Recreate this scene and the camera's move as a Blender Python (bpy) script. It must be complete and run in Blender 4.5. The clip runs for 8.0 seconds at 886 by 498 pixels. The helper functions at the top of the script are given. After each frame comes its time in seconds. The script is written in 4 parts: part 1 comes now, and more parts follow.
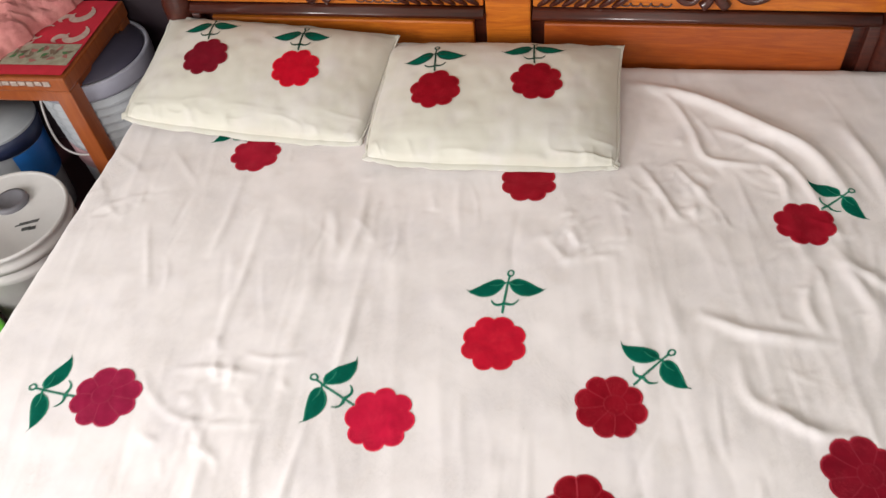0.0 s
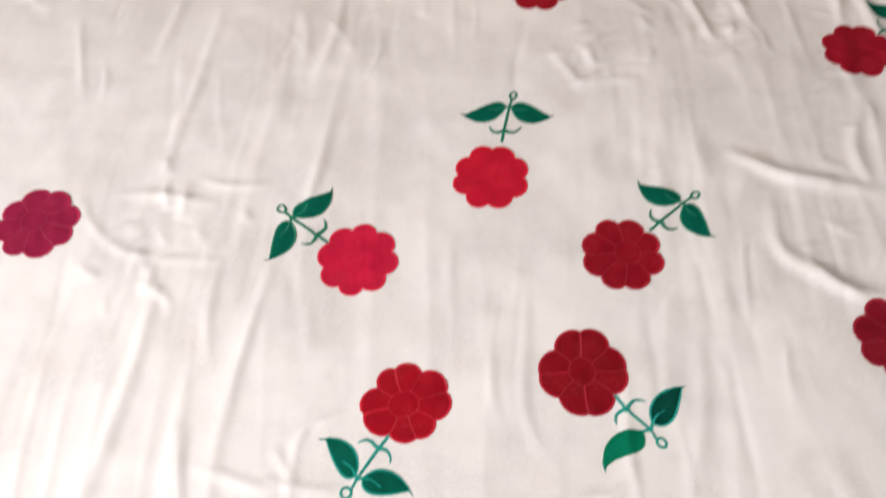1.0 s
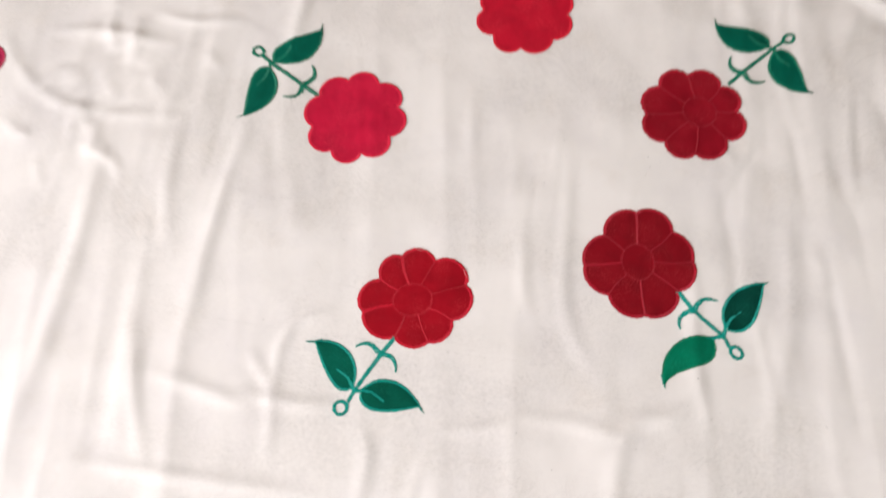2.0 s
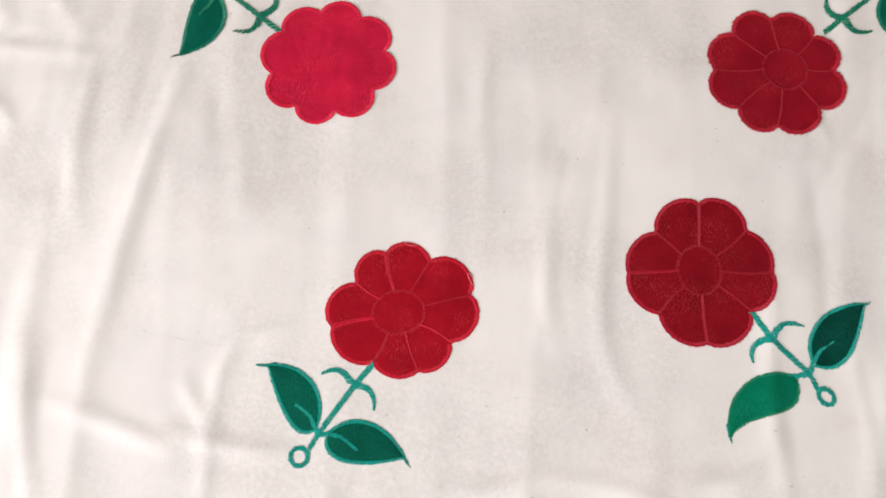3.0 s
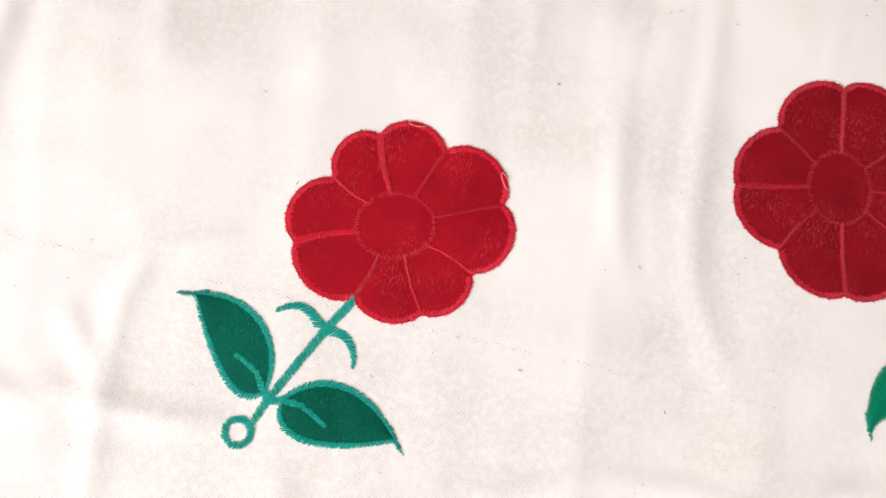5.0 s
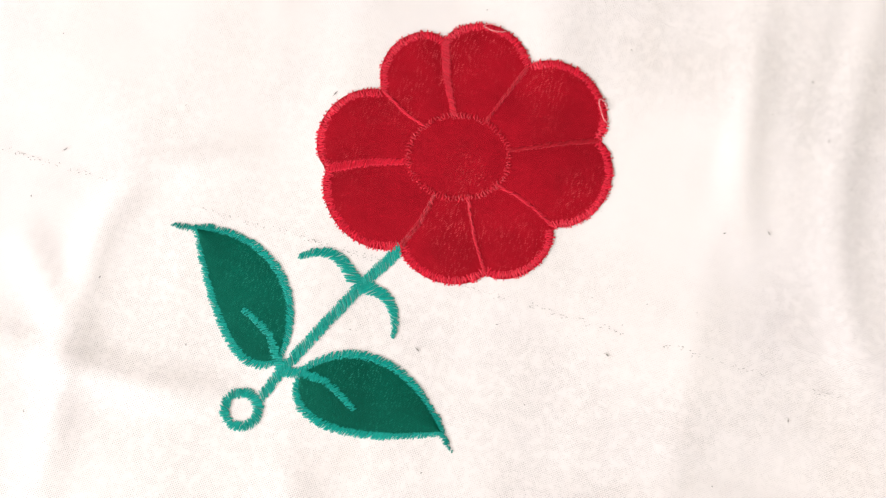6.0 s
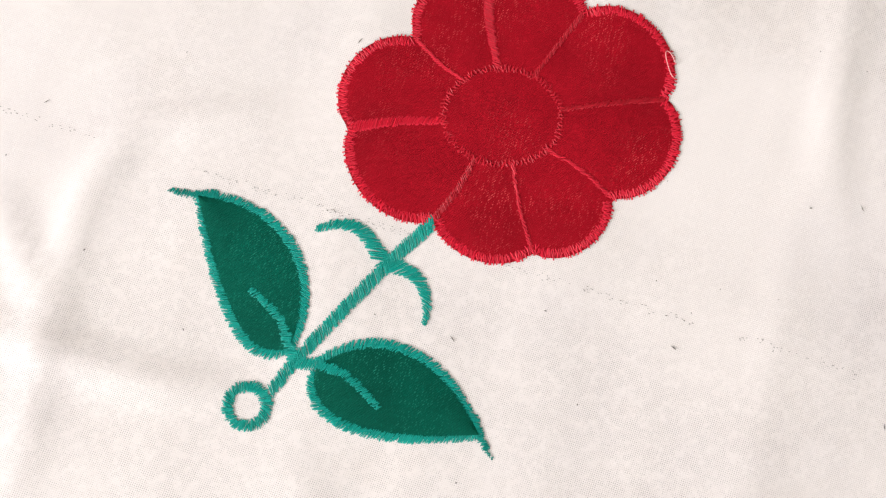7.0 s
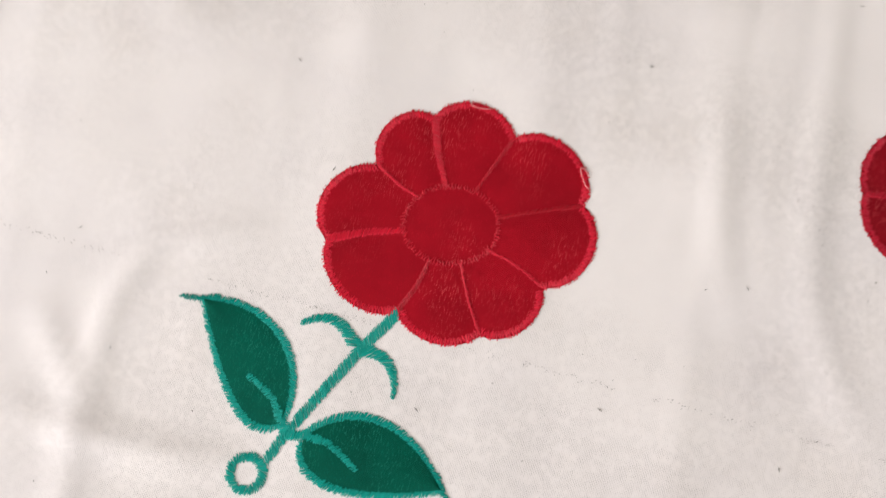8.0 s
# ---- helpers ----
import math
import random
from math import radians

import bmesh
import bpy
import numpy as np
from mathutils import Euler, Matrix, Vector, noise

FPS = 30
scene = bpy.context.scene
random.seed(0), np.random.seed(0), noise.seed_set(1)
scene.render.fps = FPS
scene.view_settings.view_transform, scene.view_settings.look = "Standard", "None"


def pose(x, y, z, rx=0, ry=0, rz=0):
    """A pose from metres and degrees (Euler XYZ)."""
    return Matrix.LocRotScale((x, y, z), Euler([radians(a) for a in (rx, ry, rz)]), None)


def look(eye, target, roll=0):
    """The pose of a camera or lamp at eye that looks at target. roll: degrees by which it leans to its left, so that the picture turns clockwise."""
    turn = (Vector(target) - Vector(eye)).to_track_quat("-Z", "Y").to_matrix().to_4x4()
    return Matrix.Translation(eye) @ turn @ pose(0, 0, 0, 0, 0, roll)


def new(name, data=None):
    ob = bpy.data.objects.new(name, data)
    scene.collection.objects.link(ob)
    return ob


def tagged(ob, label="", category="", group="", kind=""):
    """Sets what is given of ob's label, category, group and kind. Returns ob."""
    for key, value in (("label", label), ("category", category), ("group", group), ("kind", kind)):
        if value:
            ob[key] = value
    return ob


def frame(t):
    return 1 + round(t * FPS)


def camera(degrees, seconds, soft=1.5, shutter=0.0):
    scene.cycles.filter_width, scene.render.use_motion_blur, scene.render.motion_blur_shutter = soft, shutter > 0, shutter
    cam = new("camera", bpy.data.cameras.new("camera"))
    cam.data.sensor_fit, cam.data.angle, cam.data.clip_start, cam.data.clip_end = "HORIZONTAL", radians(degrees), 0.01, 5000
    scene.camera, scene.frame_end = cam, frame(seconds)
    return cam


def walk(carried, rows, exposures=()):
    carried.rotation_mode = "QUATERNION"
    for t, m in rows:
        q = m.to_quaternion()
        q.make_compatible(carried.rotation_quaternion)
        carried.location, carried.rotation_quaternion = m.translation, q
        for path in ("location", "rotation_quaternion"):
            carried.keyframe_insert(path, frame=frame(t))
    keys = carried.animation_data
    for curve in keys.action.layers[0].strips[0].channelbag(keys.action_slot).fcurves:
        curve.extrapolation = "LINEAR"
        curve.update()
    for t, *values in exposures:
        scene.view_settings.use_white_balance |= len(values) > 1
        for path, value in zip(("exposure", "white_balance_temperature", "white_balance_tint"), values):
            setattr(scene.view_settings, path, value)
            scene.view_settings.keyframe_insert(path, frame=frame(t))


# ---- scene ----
PATH = [
    (0, (0.1320, -0.8694, 1.6919), (-0.0348, -0.2275, 0.9435), -7.80),
    (0.2, (0.1085, -0.8209, 1.6659), (-0.0520, -0.1734, 0.9209), -7.54),
    (0.4, (0.1017, -0.8153, 1.6504), (-0.0586, -0.1770, 0.8975), -6.84),
    (0.5, (0.1000, -0.8132, 1.6335), (-0.0620, -0.2029, 0.8580), -7.11),
    (0.6, (0.0898, -0.8005, 1.6380), (-0.0494, -0.2391, 0.8223), -5.26),
    (0.7, (0.0805, -0.7797, 1.6114), (-0.0334, -0.2508, 0.7704), -3.55),
    (0.8, (0.0733, -0.7603, 1.5938), (-0.0223, -0.2525, 0.7376), -2.48),
    (1, (0.0689, -0.7547, 1.5332), (-0.0402, -0.2912, 0.6539), -4.68),
    (1.2, (0.0403, -0.7139, 1.4963), (-0.0160, -0.3308, 0.5743), -0.64),
    (1.5, (0.0440, -0.6871, 1.4317), (-0.0268, -0.3290, 0.5007), -2.53),
    (1.8, (0.0288, -0.6805, 1.3807), (-0.0700, -0.3237, 0.4518), -5.47),
    (2, (0.0307, -0.6665, 1.3184), (-0.0642, -0.3522, 0.3739), -7.20),
    (2.2, (0.0169, -0.6205, 1.2608), (-0.0571, -0.3602, 0.2981), -7.24),
    (3.3, (-0.0064, -0.5507, 1.0956), (-0.0661, -0.3219, 0.1240), -2.95),
    (3.5, (-0.0077, -0.5463, 1.0684), (-0.0539, -0.3454, 0.0898), -1.48),
    (4, (-0.0175, -0.5451, 1.0045), (-0.0301, -0.3886, 0.0169), 5.97),
    (4.5, (-0.0355, -0.5338, 0.9691), (-0.0318, -0.3839, -0.0196), 13.44),
    (5.8, (-0.0639, -0.5257, 0.8430), (-0.0704, -0.4180, -0.1512), 13.77),
    (6, (-0.0729, -0.5278, 0.8277), (-0.0586, -0.4370, -0.1680), 26.82),
    (6.5, (-0.0770, -0.5358, 0.7914), (-0.0674, -0.4268, -0.2026), 23.09),
    (7, (-0.0816, -0.5375, 0.7810), (-0.0725, -0.4464, -0.2148), 24.25),
    (7.5, (-0.0781, -0.5348, 0.8097), (-0.0714, -0.4071, -0.1821), 20.05),
    (7.8, (-0.0771, -0.5328, 0.8281), (-0.0718, -0.3849, -0.1609), 19.36),
    (8, (-0.0693, -0.5385, 0.8437), (-0.0836, -0.3422, -0.1367), 12.24),
]
EXPOSURES = [(0.0, 0.02), (0.6, 0.0), (1.5, -0.1), (2.2, -0.12), (3.5, -0.08), (4.0, 0.0), (4.5, 0.07), (6.0, 0.18), (6.5, 0.16), (7.0, 0.01), (7.5, -0.17), (8.0, -0.19)]
cam = camera(59.80, 8.0, soft=1.3, shutter=0.3)
walk(cam, [(t, look(eye, target, roll)) for t, eye, target, roll in PATH], EXPOSURES)

# ---- light ----
world = bpy.data.worlds.new("world")
scene.world = world
world.use_nodes = True
wn = world.node_tree
sky = wn.nodes.new("ShaderNodeTexSky")
sky.sky_type, sky.sun_disc = "NISHITA", False
sky.sun_elevation, sky.sun_rotation = radians(48), radians(200)
wn.nodes["Background"].inputs["Strength"].default_value = 0.12
wn.links.new(sky.outputs["Color"], wn.nodes["Background"].inputs["Color"])


def window_light(name, m, wide, high, watts, colour):
    lamp = bpy.data.lights.new(name, "AREA")
    lamp.shape, lamp.size, lamp.size_y, lamp.energy, lamp.color = "RECTANGLE", wide, high, watts, colour
    ob = new(name, lamp)
    ob.matrix_world = m
    return ob


# daylight by the left window near the foot of the bed; the second, behind, is added fill
window_light("window_daylight", look((-2.27, -1.85, 1.5), (0.0, -1.6, 1.0)), 1.25, 1.15, 108, (1.0, 0.97, 0.955))
window_light("window_daylight", look((-0.1, -2.67, 1.6), (-0.1, 0.0, 1.2)), 1.45, 1.15, 29, (1.0, 0.975, 0.96))

# ---- materials ----
def srgb(r, g, b):
    return tuple(((c / 255 + 0.055) / 1.055) ** 2.4 if c > 10 else c / 255 / 12.92 for c in (r, g, b)) + (1.0,)


class Mat:
    """A small helper to wire one material."""

    def __init__(self, name, rough=0.7, **sockets):
        self.mat = bpy.data.materials.new(name)
        self.mat.use_nodes = True
        self.tree = self.mat.node_tree
        self.bsdf = self.tree.nodes["Principled BSDF"]
        self.set(self.bsdf, {"Roughness": rough, **sockets})
        self.coord = self.node("ShaderNodeTexCoord").outputs["Object"]

    def set(self, node, values):
        for key, value in values.items():
            if isinstance(value, bpy.types.NodeSocket):
                self.tree.links.new(value, node.inputs[key])
            else:
                node.inputs[key].default_value = value

    def node(self, kind, props=None, **sockets):
        n = self.tree.nodes.new(kind)
        for key, value in (props or {}).items():
            setattr(n, key, value)
        self.set(n, sockets)
        return n

    def scaled(self, x, y, z, turn=0):
        n = self.node("ShaderNodeMapping", Vector=self.coord, Scale=(x, y, z), Rotation=(0, 0, radians(turn)))
        return n.outputs[0]

    def noise(self, scale, detail=3.0, rough=0.55, vector=None, distortion=0.0):
        n = self.node("ShaderNodeTexNoise", Vector=vector or self.coord, Scale=scale, Detail=detail, Roughness=rough, Distortion=distortion)
        return n.outputs["Fac"]

    def wave(self, scale, direction="X", distortion=0.0, vector=None, dscale=1.0):
        n = self.node("ShaderNodeTexWave", {"bands_direction": direction}, Vector=vector or self.coord, Scale=scale, Distortion=distortion)
        n.inputs["Detail Scale"].default_value = dscale
        return n.outputs["Fac"]

    def remap(self, value, lo, hi, a=0.0, b=1.0):
        n = self.node("ShaderNodeMapRange", Value=value)
        n.inputs["From Min"].default_value, n.inputs["From Max"].default_value = lo, hi
        n.inputs["To Min"].default_value, n.inputs["To Max"].default_value = a, b
        return n.outputs[0]

    def math(self, op, a, b):
        n = self.node("ShaderNodeMath", {"operation": op})
        for i, v in enumerate((a, b)):
            if isinstance(v, bpy.types.NodeSocket):
                self.tree.links.new(v, n.inputs[i])
            else:
                n.inputs[i].default_value = v
        return n.outputs[0]

    def mix(self, fac, a, b, blend="MIX"):
        n = self.node("ShaderNodeMix", {"data_type": "RGBA", "blend_type": blend})
        for i, v in ((0, fac), (6, a), (7, b)):
            if isinstance(v, bpy.types.NodeSocket):
                self.tree.links.new(v, n.inputs[i])
            else:
                n.inputs[i].default_value = v
        return n.outputs[2]

    def bump(self, height, strength, distance, under=None):
        n = self.node("ShaderNodeBump", Height=height, Strength=strength, Distance=distance)
        if under is not None:
            self.tree.links.new(under, n.inputs["Normal"])
        return n.outputs[0]

    def done(self, colour, normal=None):
        self.set(self.bsdf, {"Base Color": colour})
        if normal is not None:
            self.set(self.bsdf, {"Normal": normal})
        return self.mat


def cotton_material(name, base, worn, weave=1.0):
    m = Mat(name, 0.92, **{"Sheen Weight": 0.12, "Sheen Roughness": 0.6, "Specular IOR Level": 0.15})
    warp = m.wave(430, "X", 1.4, dscale=40)
    weft = m.wave(450, "Y", 1.4, dscale=40)
    cloth = m.math("MULTIPLY", warp, weft)
    patches = m.remap(m.noise(7, 4), 0.43, 0.60, 0.03, 1.0)
    holes = m.remap(m.math("MAXIMUM", warp, weft), 0.03, 0.5, 1.0, 0.0)
    thin = m.remap(m.noise(260, 3, 0.75), 0.37, 0.55)
    open_weave = m.math("MULTIPLY", m.math("MULTIPLY", holes, patches), m.math("MULTIPLY", thin, 0.75 * weave))
    line = m.math("MULTIPLY", m.remap(cloth, 0.0, 0.5, 0.08 * weave, 0.0), patches)
    stain = m.remap(m.noise(3.2, 5, 0.6), 0.48, 0.75, 0.0, 0.45)
    blotch = m.remap(m.noise(14, 4, 0.6), 0.56, 0.78, 0.0, 0.22)
    colour = m.mix(stain, base, worn)
    colour = m.mix(blotch, colour, (0.70, 0.60, 0.53, 1))
    # soft shading of wrinkles, painted into the cloth as lavender-grey patches
    grey = m.remap(m.noise(9, 5, 0.62), 0.46, 0.72, 0.0, 0.42)
    colour = m.mix(grey, colour, (0.70, 0.655, 0.685, 1))
    colour = m.mix(line, colour, (0.52, 0.46, 0.42, 1))
    colour = m.mix(open_weave, colour, (0.12, 0.105, 0.10, 1))
    crumple = m.bump(m.noise(26, 2, 0.5), 0.10, 0.004)
    return m.done(colour, m.bump(cloth, 0.13 * weave, 0.0003, crumple))


COTTON = cotton_material("white_cotton", (0.838, 0.786, 0.784, 1), (0.762, 0.705, 0.70, 1), 1.2)
PILLOW_COTTON = cotton_material("pillow_cotton", (0.63, 0.608, 0.535, 1), (0.535, 0.515, 0.447, 1), 0.4)


def applique_material(name, rough, sheen, glow):
    """Shiny woven patch fabric, its glints painted in; its dye is the object's own colour."""
    m = Mat(name, rough, **{"Sheen Weight": sheen, "Sheen Roughness": 0.35, "Specular IOR Level": 0.06})
    dye = m.node("ShaderNodeObjectInfo").outputs["Color"]
    # specks of thread glint, painted as a lighter dye
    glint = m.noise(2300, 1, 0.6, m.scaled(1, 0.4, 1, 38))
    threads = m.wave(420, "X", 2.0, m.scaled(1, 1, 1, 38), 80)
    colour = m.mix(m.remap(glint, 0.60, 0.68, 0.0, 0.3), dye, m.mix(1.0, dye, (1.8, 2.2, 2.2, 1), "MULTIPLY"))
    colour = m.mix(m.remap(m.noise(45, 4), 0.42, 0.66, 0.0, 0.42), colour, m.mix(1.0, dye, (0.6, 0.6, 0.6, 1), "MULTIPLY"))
    # shine on the twill, painted into the colour as short bright dashes
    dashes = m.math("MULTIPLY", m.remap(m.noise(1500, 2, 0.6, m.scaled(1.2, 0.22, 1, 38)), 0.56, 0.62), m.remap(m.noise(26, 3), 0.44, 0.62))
    twill_glints = m.math("MULTIPLY", m.remap(threads, 0.5, 0.85), dashes)
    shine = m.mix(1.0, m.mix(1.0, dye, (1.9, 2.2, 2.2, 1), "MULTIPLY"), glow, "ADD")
    colour = m.mix(m.math("MULTIPLY", twill_glints, 0.75), colour, shine)
    fold = m.bump(m.noise(70, 3), 0.35, 0.003)
    return m.done(colour, m.bump(threads, 0.5, 0.0004, fold))


def thread_material(name, rough=0.45):
    m = Mat(name, rough, **{"Sheen Weight": 0.05, "Specular IOR Level": 0.25})
    dye = m.node("ShaderNodeObjectInfo").outputs["Color"]
    island = m.node("ShaderNodeNewGeometry").outputs["Random Per Island"]
    colour = m.mix(m.remap(island, 0.25, 0.85, 0.0, 0.55), dye, m.mix(1.0, dye, (0.62, 0.45, 0.46, 1), "MULTIPLY"))
    colour = m.mix(m.remap(island, 0.86, 0.95, 0.0, 0.6), colour, m.mix(1.0, dye, (1.5, 1.3, 1.3, 1), "MULTIPLY"))
    return m.done(colour, m.bump(m.noise(1500, 2), 0.3, 0.0003))


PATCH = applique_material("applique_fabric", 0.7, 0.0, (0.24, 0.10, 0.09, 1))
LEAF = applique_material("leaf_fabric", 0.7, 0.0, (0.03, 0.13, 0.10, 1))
THREAD = thread_material("satin_thread")


def wood_material(name, light, dark, rough, coat, stretch=(6, 60, 60)):
    m = Mat(name, rough, **{"Coat Weight": coat, "Coat Roughness": 0.12})
    v = m.scaled(*stretch)
    grain = m.noise(1.0, 6, 0.6, v, 1.5)
    streak = m.noise(4.0, 4, 0.7, v)
    colour = m.mix(m.remap(grain, 0.35, 0.68), light, dark)
    colour = m.mix(m.remap(streak, 0.5, 0.75, 0.0, 0.5), colour, dark)
    return m.done(colour, m.bump(streak, 0.12, 0.001))


WOOD_ORANGE = wood_material("varnished_orange_wood", (0.60, 0.175, 0.016, 1), (0.40, 0.085, 0.009, 1), 0.35, 0.5)
# darker, redder copy of the orange wood: weaker light painted in
WOOD_ORANGE_DIM = wood_material("varnished_orange_wood_dim", (0.42, 0.095, 0.014, 1), (0.28, 0.05, 0.009, 1), 0.35, 0.5)
WOOD_DARK = wood_material("dark_brown_varnish", (0.085, 0.018, 0.010, 1), (0.035, 0.008, 0.006, 1), 0.3, 0.6)
WOOD_TABLE = wood_material("table_wood", (0.36, 0.095, 0.024, 1), (0.27, 0.062, 0.016, 1), 0.33, 0.4, (40, 40, 5))


def plain_material(name, a, b, rough, scale=8.0, relief=0.1, **more):
    m = Mat(name, rough, **more)
    colour = m.mix(m.remap(m.noise(scale, 5, 0.6), 0.35, 0.7), a, b)
    return m.done(colour, m.bump(m.noise(scale * 12, 3), relief, 0.002))


PLASTIC_WHITE = plain_material("white_plastic", (0.62, 0.60, 0.59, 1), (0.53, 0.51, 0.50, 1), 0.35, 6)
PLASTIC_GREY = plain_material("grey_plastic", (0.17, 0.165, 0.185, 1), (0.12, 0.115, 0.13, 1), 0.5, 9)
PLASTIC_PALE_BLUE = plain_material("pale_blue_plastic", (0.47, 0.49, 0.51, 1), (0.37, 0.39, 0.42, 1), 0.4, 6)
# drum collar and lid: the table's shade is mixed into both colours
PLASTIC_LILAC_SHADED = plain_material("grey_lilac_shaded_plastic", (0.37, 0.37, 0.44, 1), (0.30, 0.30, 0.37, 1), 0.45, 6)
PLASTIC_VIOLET_SHADED = plain_material("dark_violet_shaded_plastic", (0.07, 0.062, 0.10, 1), (0.05, 0.045, 0.075, 1), 0.5, 6)
PLASTIC_BLUE = plain_material("blue_plastic", (0.02, 0.15, 0.46, 1), (0.015, 0.10, 0.34, 1), 0.35, 7)
PLASTIC_NAVY = plain_material("navy_plastic", (0.02, 0.03, 0.08, 1), (0.012, 0.018, 0.05, 1), 0.4, 7)
PLASTIC_PINK = plain_material("faded_pink_plastic", (0.50, 0.30, 0.31, 1), (0.42, 0.25, 0.27, 1), 0.45, 7)
PLASTIC_GREEN = plain_material("green_plastic", (0.12, 0.45, 0.03, 1), (0.07, 0.33, 0.02, 1), 0.4, 8)
CLOTH_RED = plain_material("red_cloth", (0.66, 0.022, 0.05, 1), (0.54, 0.016, 0.035, 1), 0.75, 20, 0.4)
CLOTH_PRINT = plain_material("cream_print", (0.62, 0.44, 0.38, 1), (0.50, 0.30, 0.26, 1), 0.8, 60, 0.3)
CLOTH_PANEL = plain_material("pale_printed_panel", (0.42, 0.39, 0.29, 1), (0.27, 0.22, 0.16, 1), 0.8, 45, 0.3)
CLOTH_PANEL_DARK = plain_material("brown_print", (0.16, 0.10, 0.07, 1), (0.24, 0.16, 0.11, 1), 0.8, 70, 0.3)
CLOTH_ROSE = plain_material("rose_print", (0.45, 0.14, 0.13, 1), (0.33, 0.16, 0.13, 1), 0.8, 70, 0.3)
CLOTH_GREEN = plain_material("green_print", (0.05, 0.16, 0.05, 1), (0.08, 0.2, 0.08, 1), 0.8, 70, 0.3)
CLOTH_PINK = plain_material("pink_towelling", (0.80, 0.33, 0.31, 1), (0.66, 0.22, 0.22, 1), 0.95, 30, 1.0)
FLOOR = plain_material("dark_red_cement", (0.055, 0.018, 0.022, 1), (0.035, 0.014, 0.018, 1), 0.45, 3)
# near-black maroon that stands in for the shade low on the wall
WALL_SHADE = plain_material("maroon_wall_shade", (0.020, 0.009, 0.014, 1), (0.014, 0.007, 0.011, 1), 0.6, 3)
WALL = plain_material("painted_plaster", (0.46, 0.47, 0.43, 1), (0.40, 0.41, 0.37, 1), 0.85, 2)
CEILING = plain_material("white_ceiling", (0.75, 0.74, 0.70, 1), (0.68, 0.67, 0.63, 1), 0.9, 2)
FOAM = plain_material("mattress_cover", (0.40, 0.36, 0.32, 1), (0.32, 0.29, 0.26, 1), 0.9, 12)
INK = plain_material("dark_print", (0.05, 0.05, 0.05, 1), (0.09, 0.09, 0.09, 1), 0.7, 40)
LINT = plain_material("grey_lint", (0.09, 0.08, 0.075, 1), (0.16, 0.14, 0.13, 1), 0.9, 90)
THREAD_PALE = plain_material("pale_pink_thread", (0.80, 0.42, 0.42, 1), (0.70, 0.30, 0.32, 1), 0.5, 400)
METAL = plain_material("foil_trim", (0.72, 0.60, 0.54, 1), (0.50, 0.38, 0.33, 1), 0.3, 120, 0.6, Metallic=0.6)
GLASS_FRAME = plain_material("window_paint", (0.25, 0.13, 0.07, 1), (0.2, 0.1, 0.05, 1), 0.5, 9)


# ---- mesh helpers ----
def from_arrays(name, verts, faces, material, parent=None, label="", smooth=True):
    me = bpy.data.meshes.new(name)
    me.from_pydata([tuple(map(float, v)) for v in verts], [], [tuple(map(int, f)) for f in faces])
    me.update()
    if smooth:
        me.polygons.foreach_set("use_smooth", [True] * len(me.polygons))
    me.materials.append(material)
    ob = new(name, me)
    if parent is not None:
        ob.parent = parent
    if label:
        tagged(ob, label)
    return ob


def part(name, bm, material, parent=None, label="", smooth=False):
    me = bpy.data.meshes.new(name)
    bmesh.ops.recalc_face_normals(bm, faces=bm.faces)
    bm.to_mesh(me)
    bm.free()
    if smooth:
        me.polygons.foreach_set("use_smooth", [True] * len(me.polygons))
    me.materials.append(material)
    ob = new(name, me)
    if parent is not None:
        ob.parent = parent
    if label:
        tagged(ob, label)
    return ob


def box(x0, x1, y0, y1, z0, z1, bevel=0.004, bm=None):
    bm = bm or bmesh.new()
    made = bmesh.ops.create_cube(bm, size=1.0, matrix=Matrix.LocRotScale(((x0 + x1) / 2, (y0 + y1) / 2, (z0 + z1) / 2), None, (x1 - x0, y1 - y0, z1 - z0)))
    if bevel:
        edges = {e for v in made["verts"] for e in v.link_edges}
        bmesh.ops.bevel(bm, geom=list(edges), offset=bevel, segments=2, affect="EDGES", profile=0.6)
    return bm


def lathe(profile, steps=64, bm=None, centre=(0, 0)):
    """Turn a profile of (radius, z) round the z axis."""
    bm = bm or bmesh.new()
    rings = []
    for r, z in profile:
        if r < 1e-5:
            rings.append([bm.verts.new((centre[0], centre[1], z))])
        else:
            rings.append([bm.verts.new((centre[0] + r * math.cos(2 * math.pi * i / steps), centre[1] + r * math.sin(2 * math.pi * i / steps), z)) for i in range(steps)])
    for a, b in zip(rings, rings[1:]):
        for i in range(steps):
            j = (i + 1) % steps
            quad = [a[i % len(a)], a[j % len(a)], b[j % len(b)], b[i % len(b)]]
            quad = list(dict.fromkeys(quad))
            if len(quad) > 2:
                bm.faces.new(quad)
    return bm


def smooth_path(points, per=10):
    """Catmull-Rom through the points."""
    p = [np.array(q, float) for q in points]
    p = [2 * p[0] - p[1], *p, 2 * p[-1] - p[-2]]
    out = []
    for a, b, c, d in zip(p, p[1:], p[2:], p[3:]):
        for k in range(per):
            s = k / per
            out.append(0.5 * (2 * b + (c - a) * s + (2 * a - 5 * b + 4 * c - d) * s * s + (3 * b - a - 3 * c + d) * s**3))
    out.append(p[-2])
    return np.array(out)


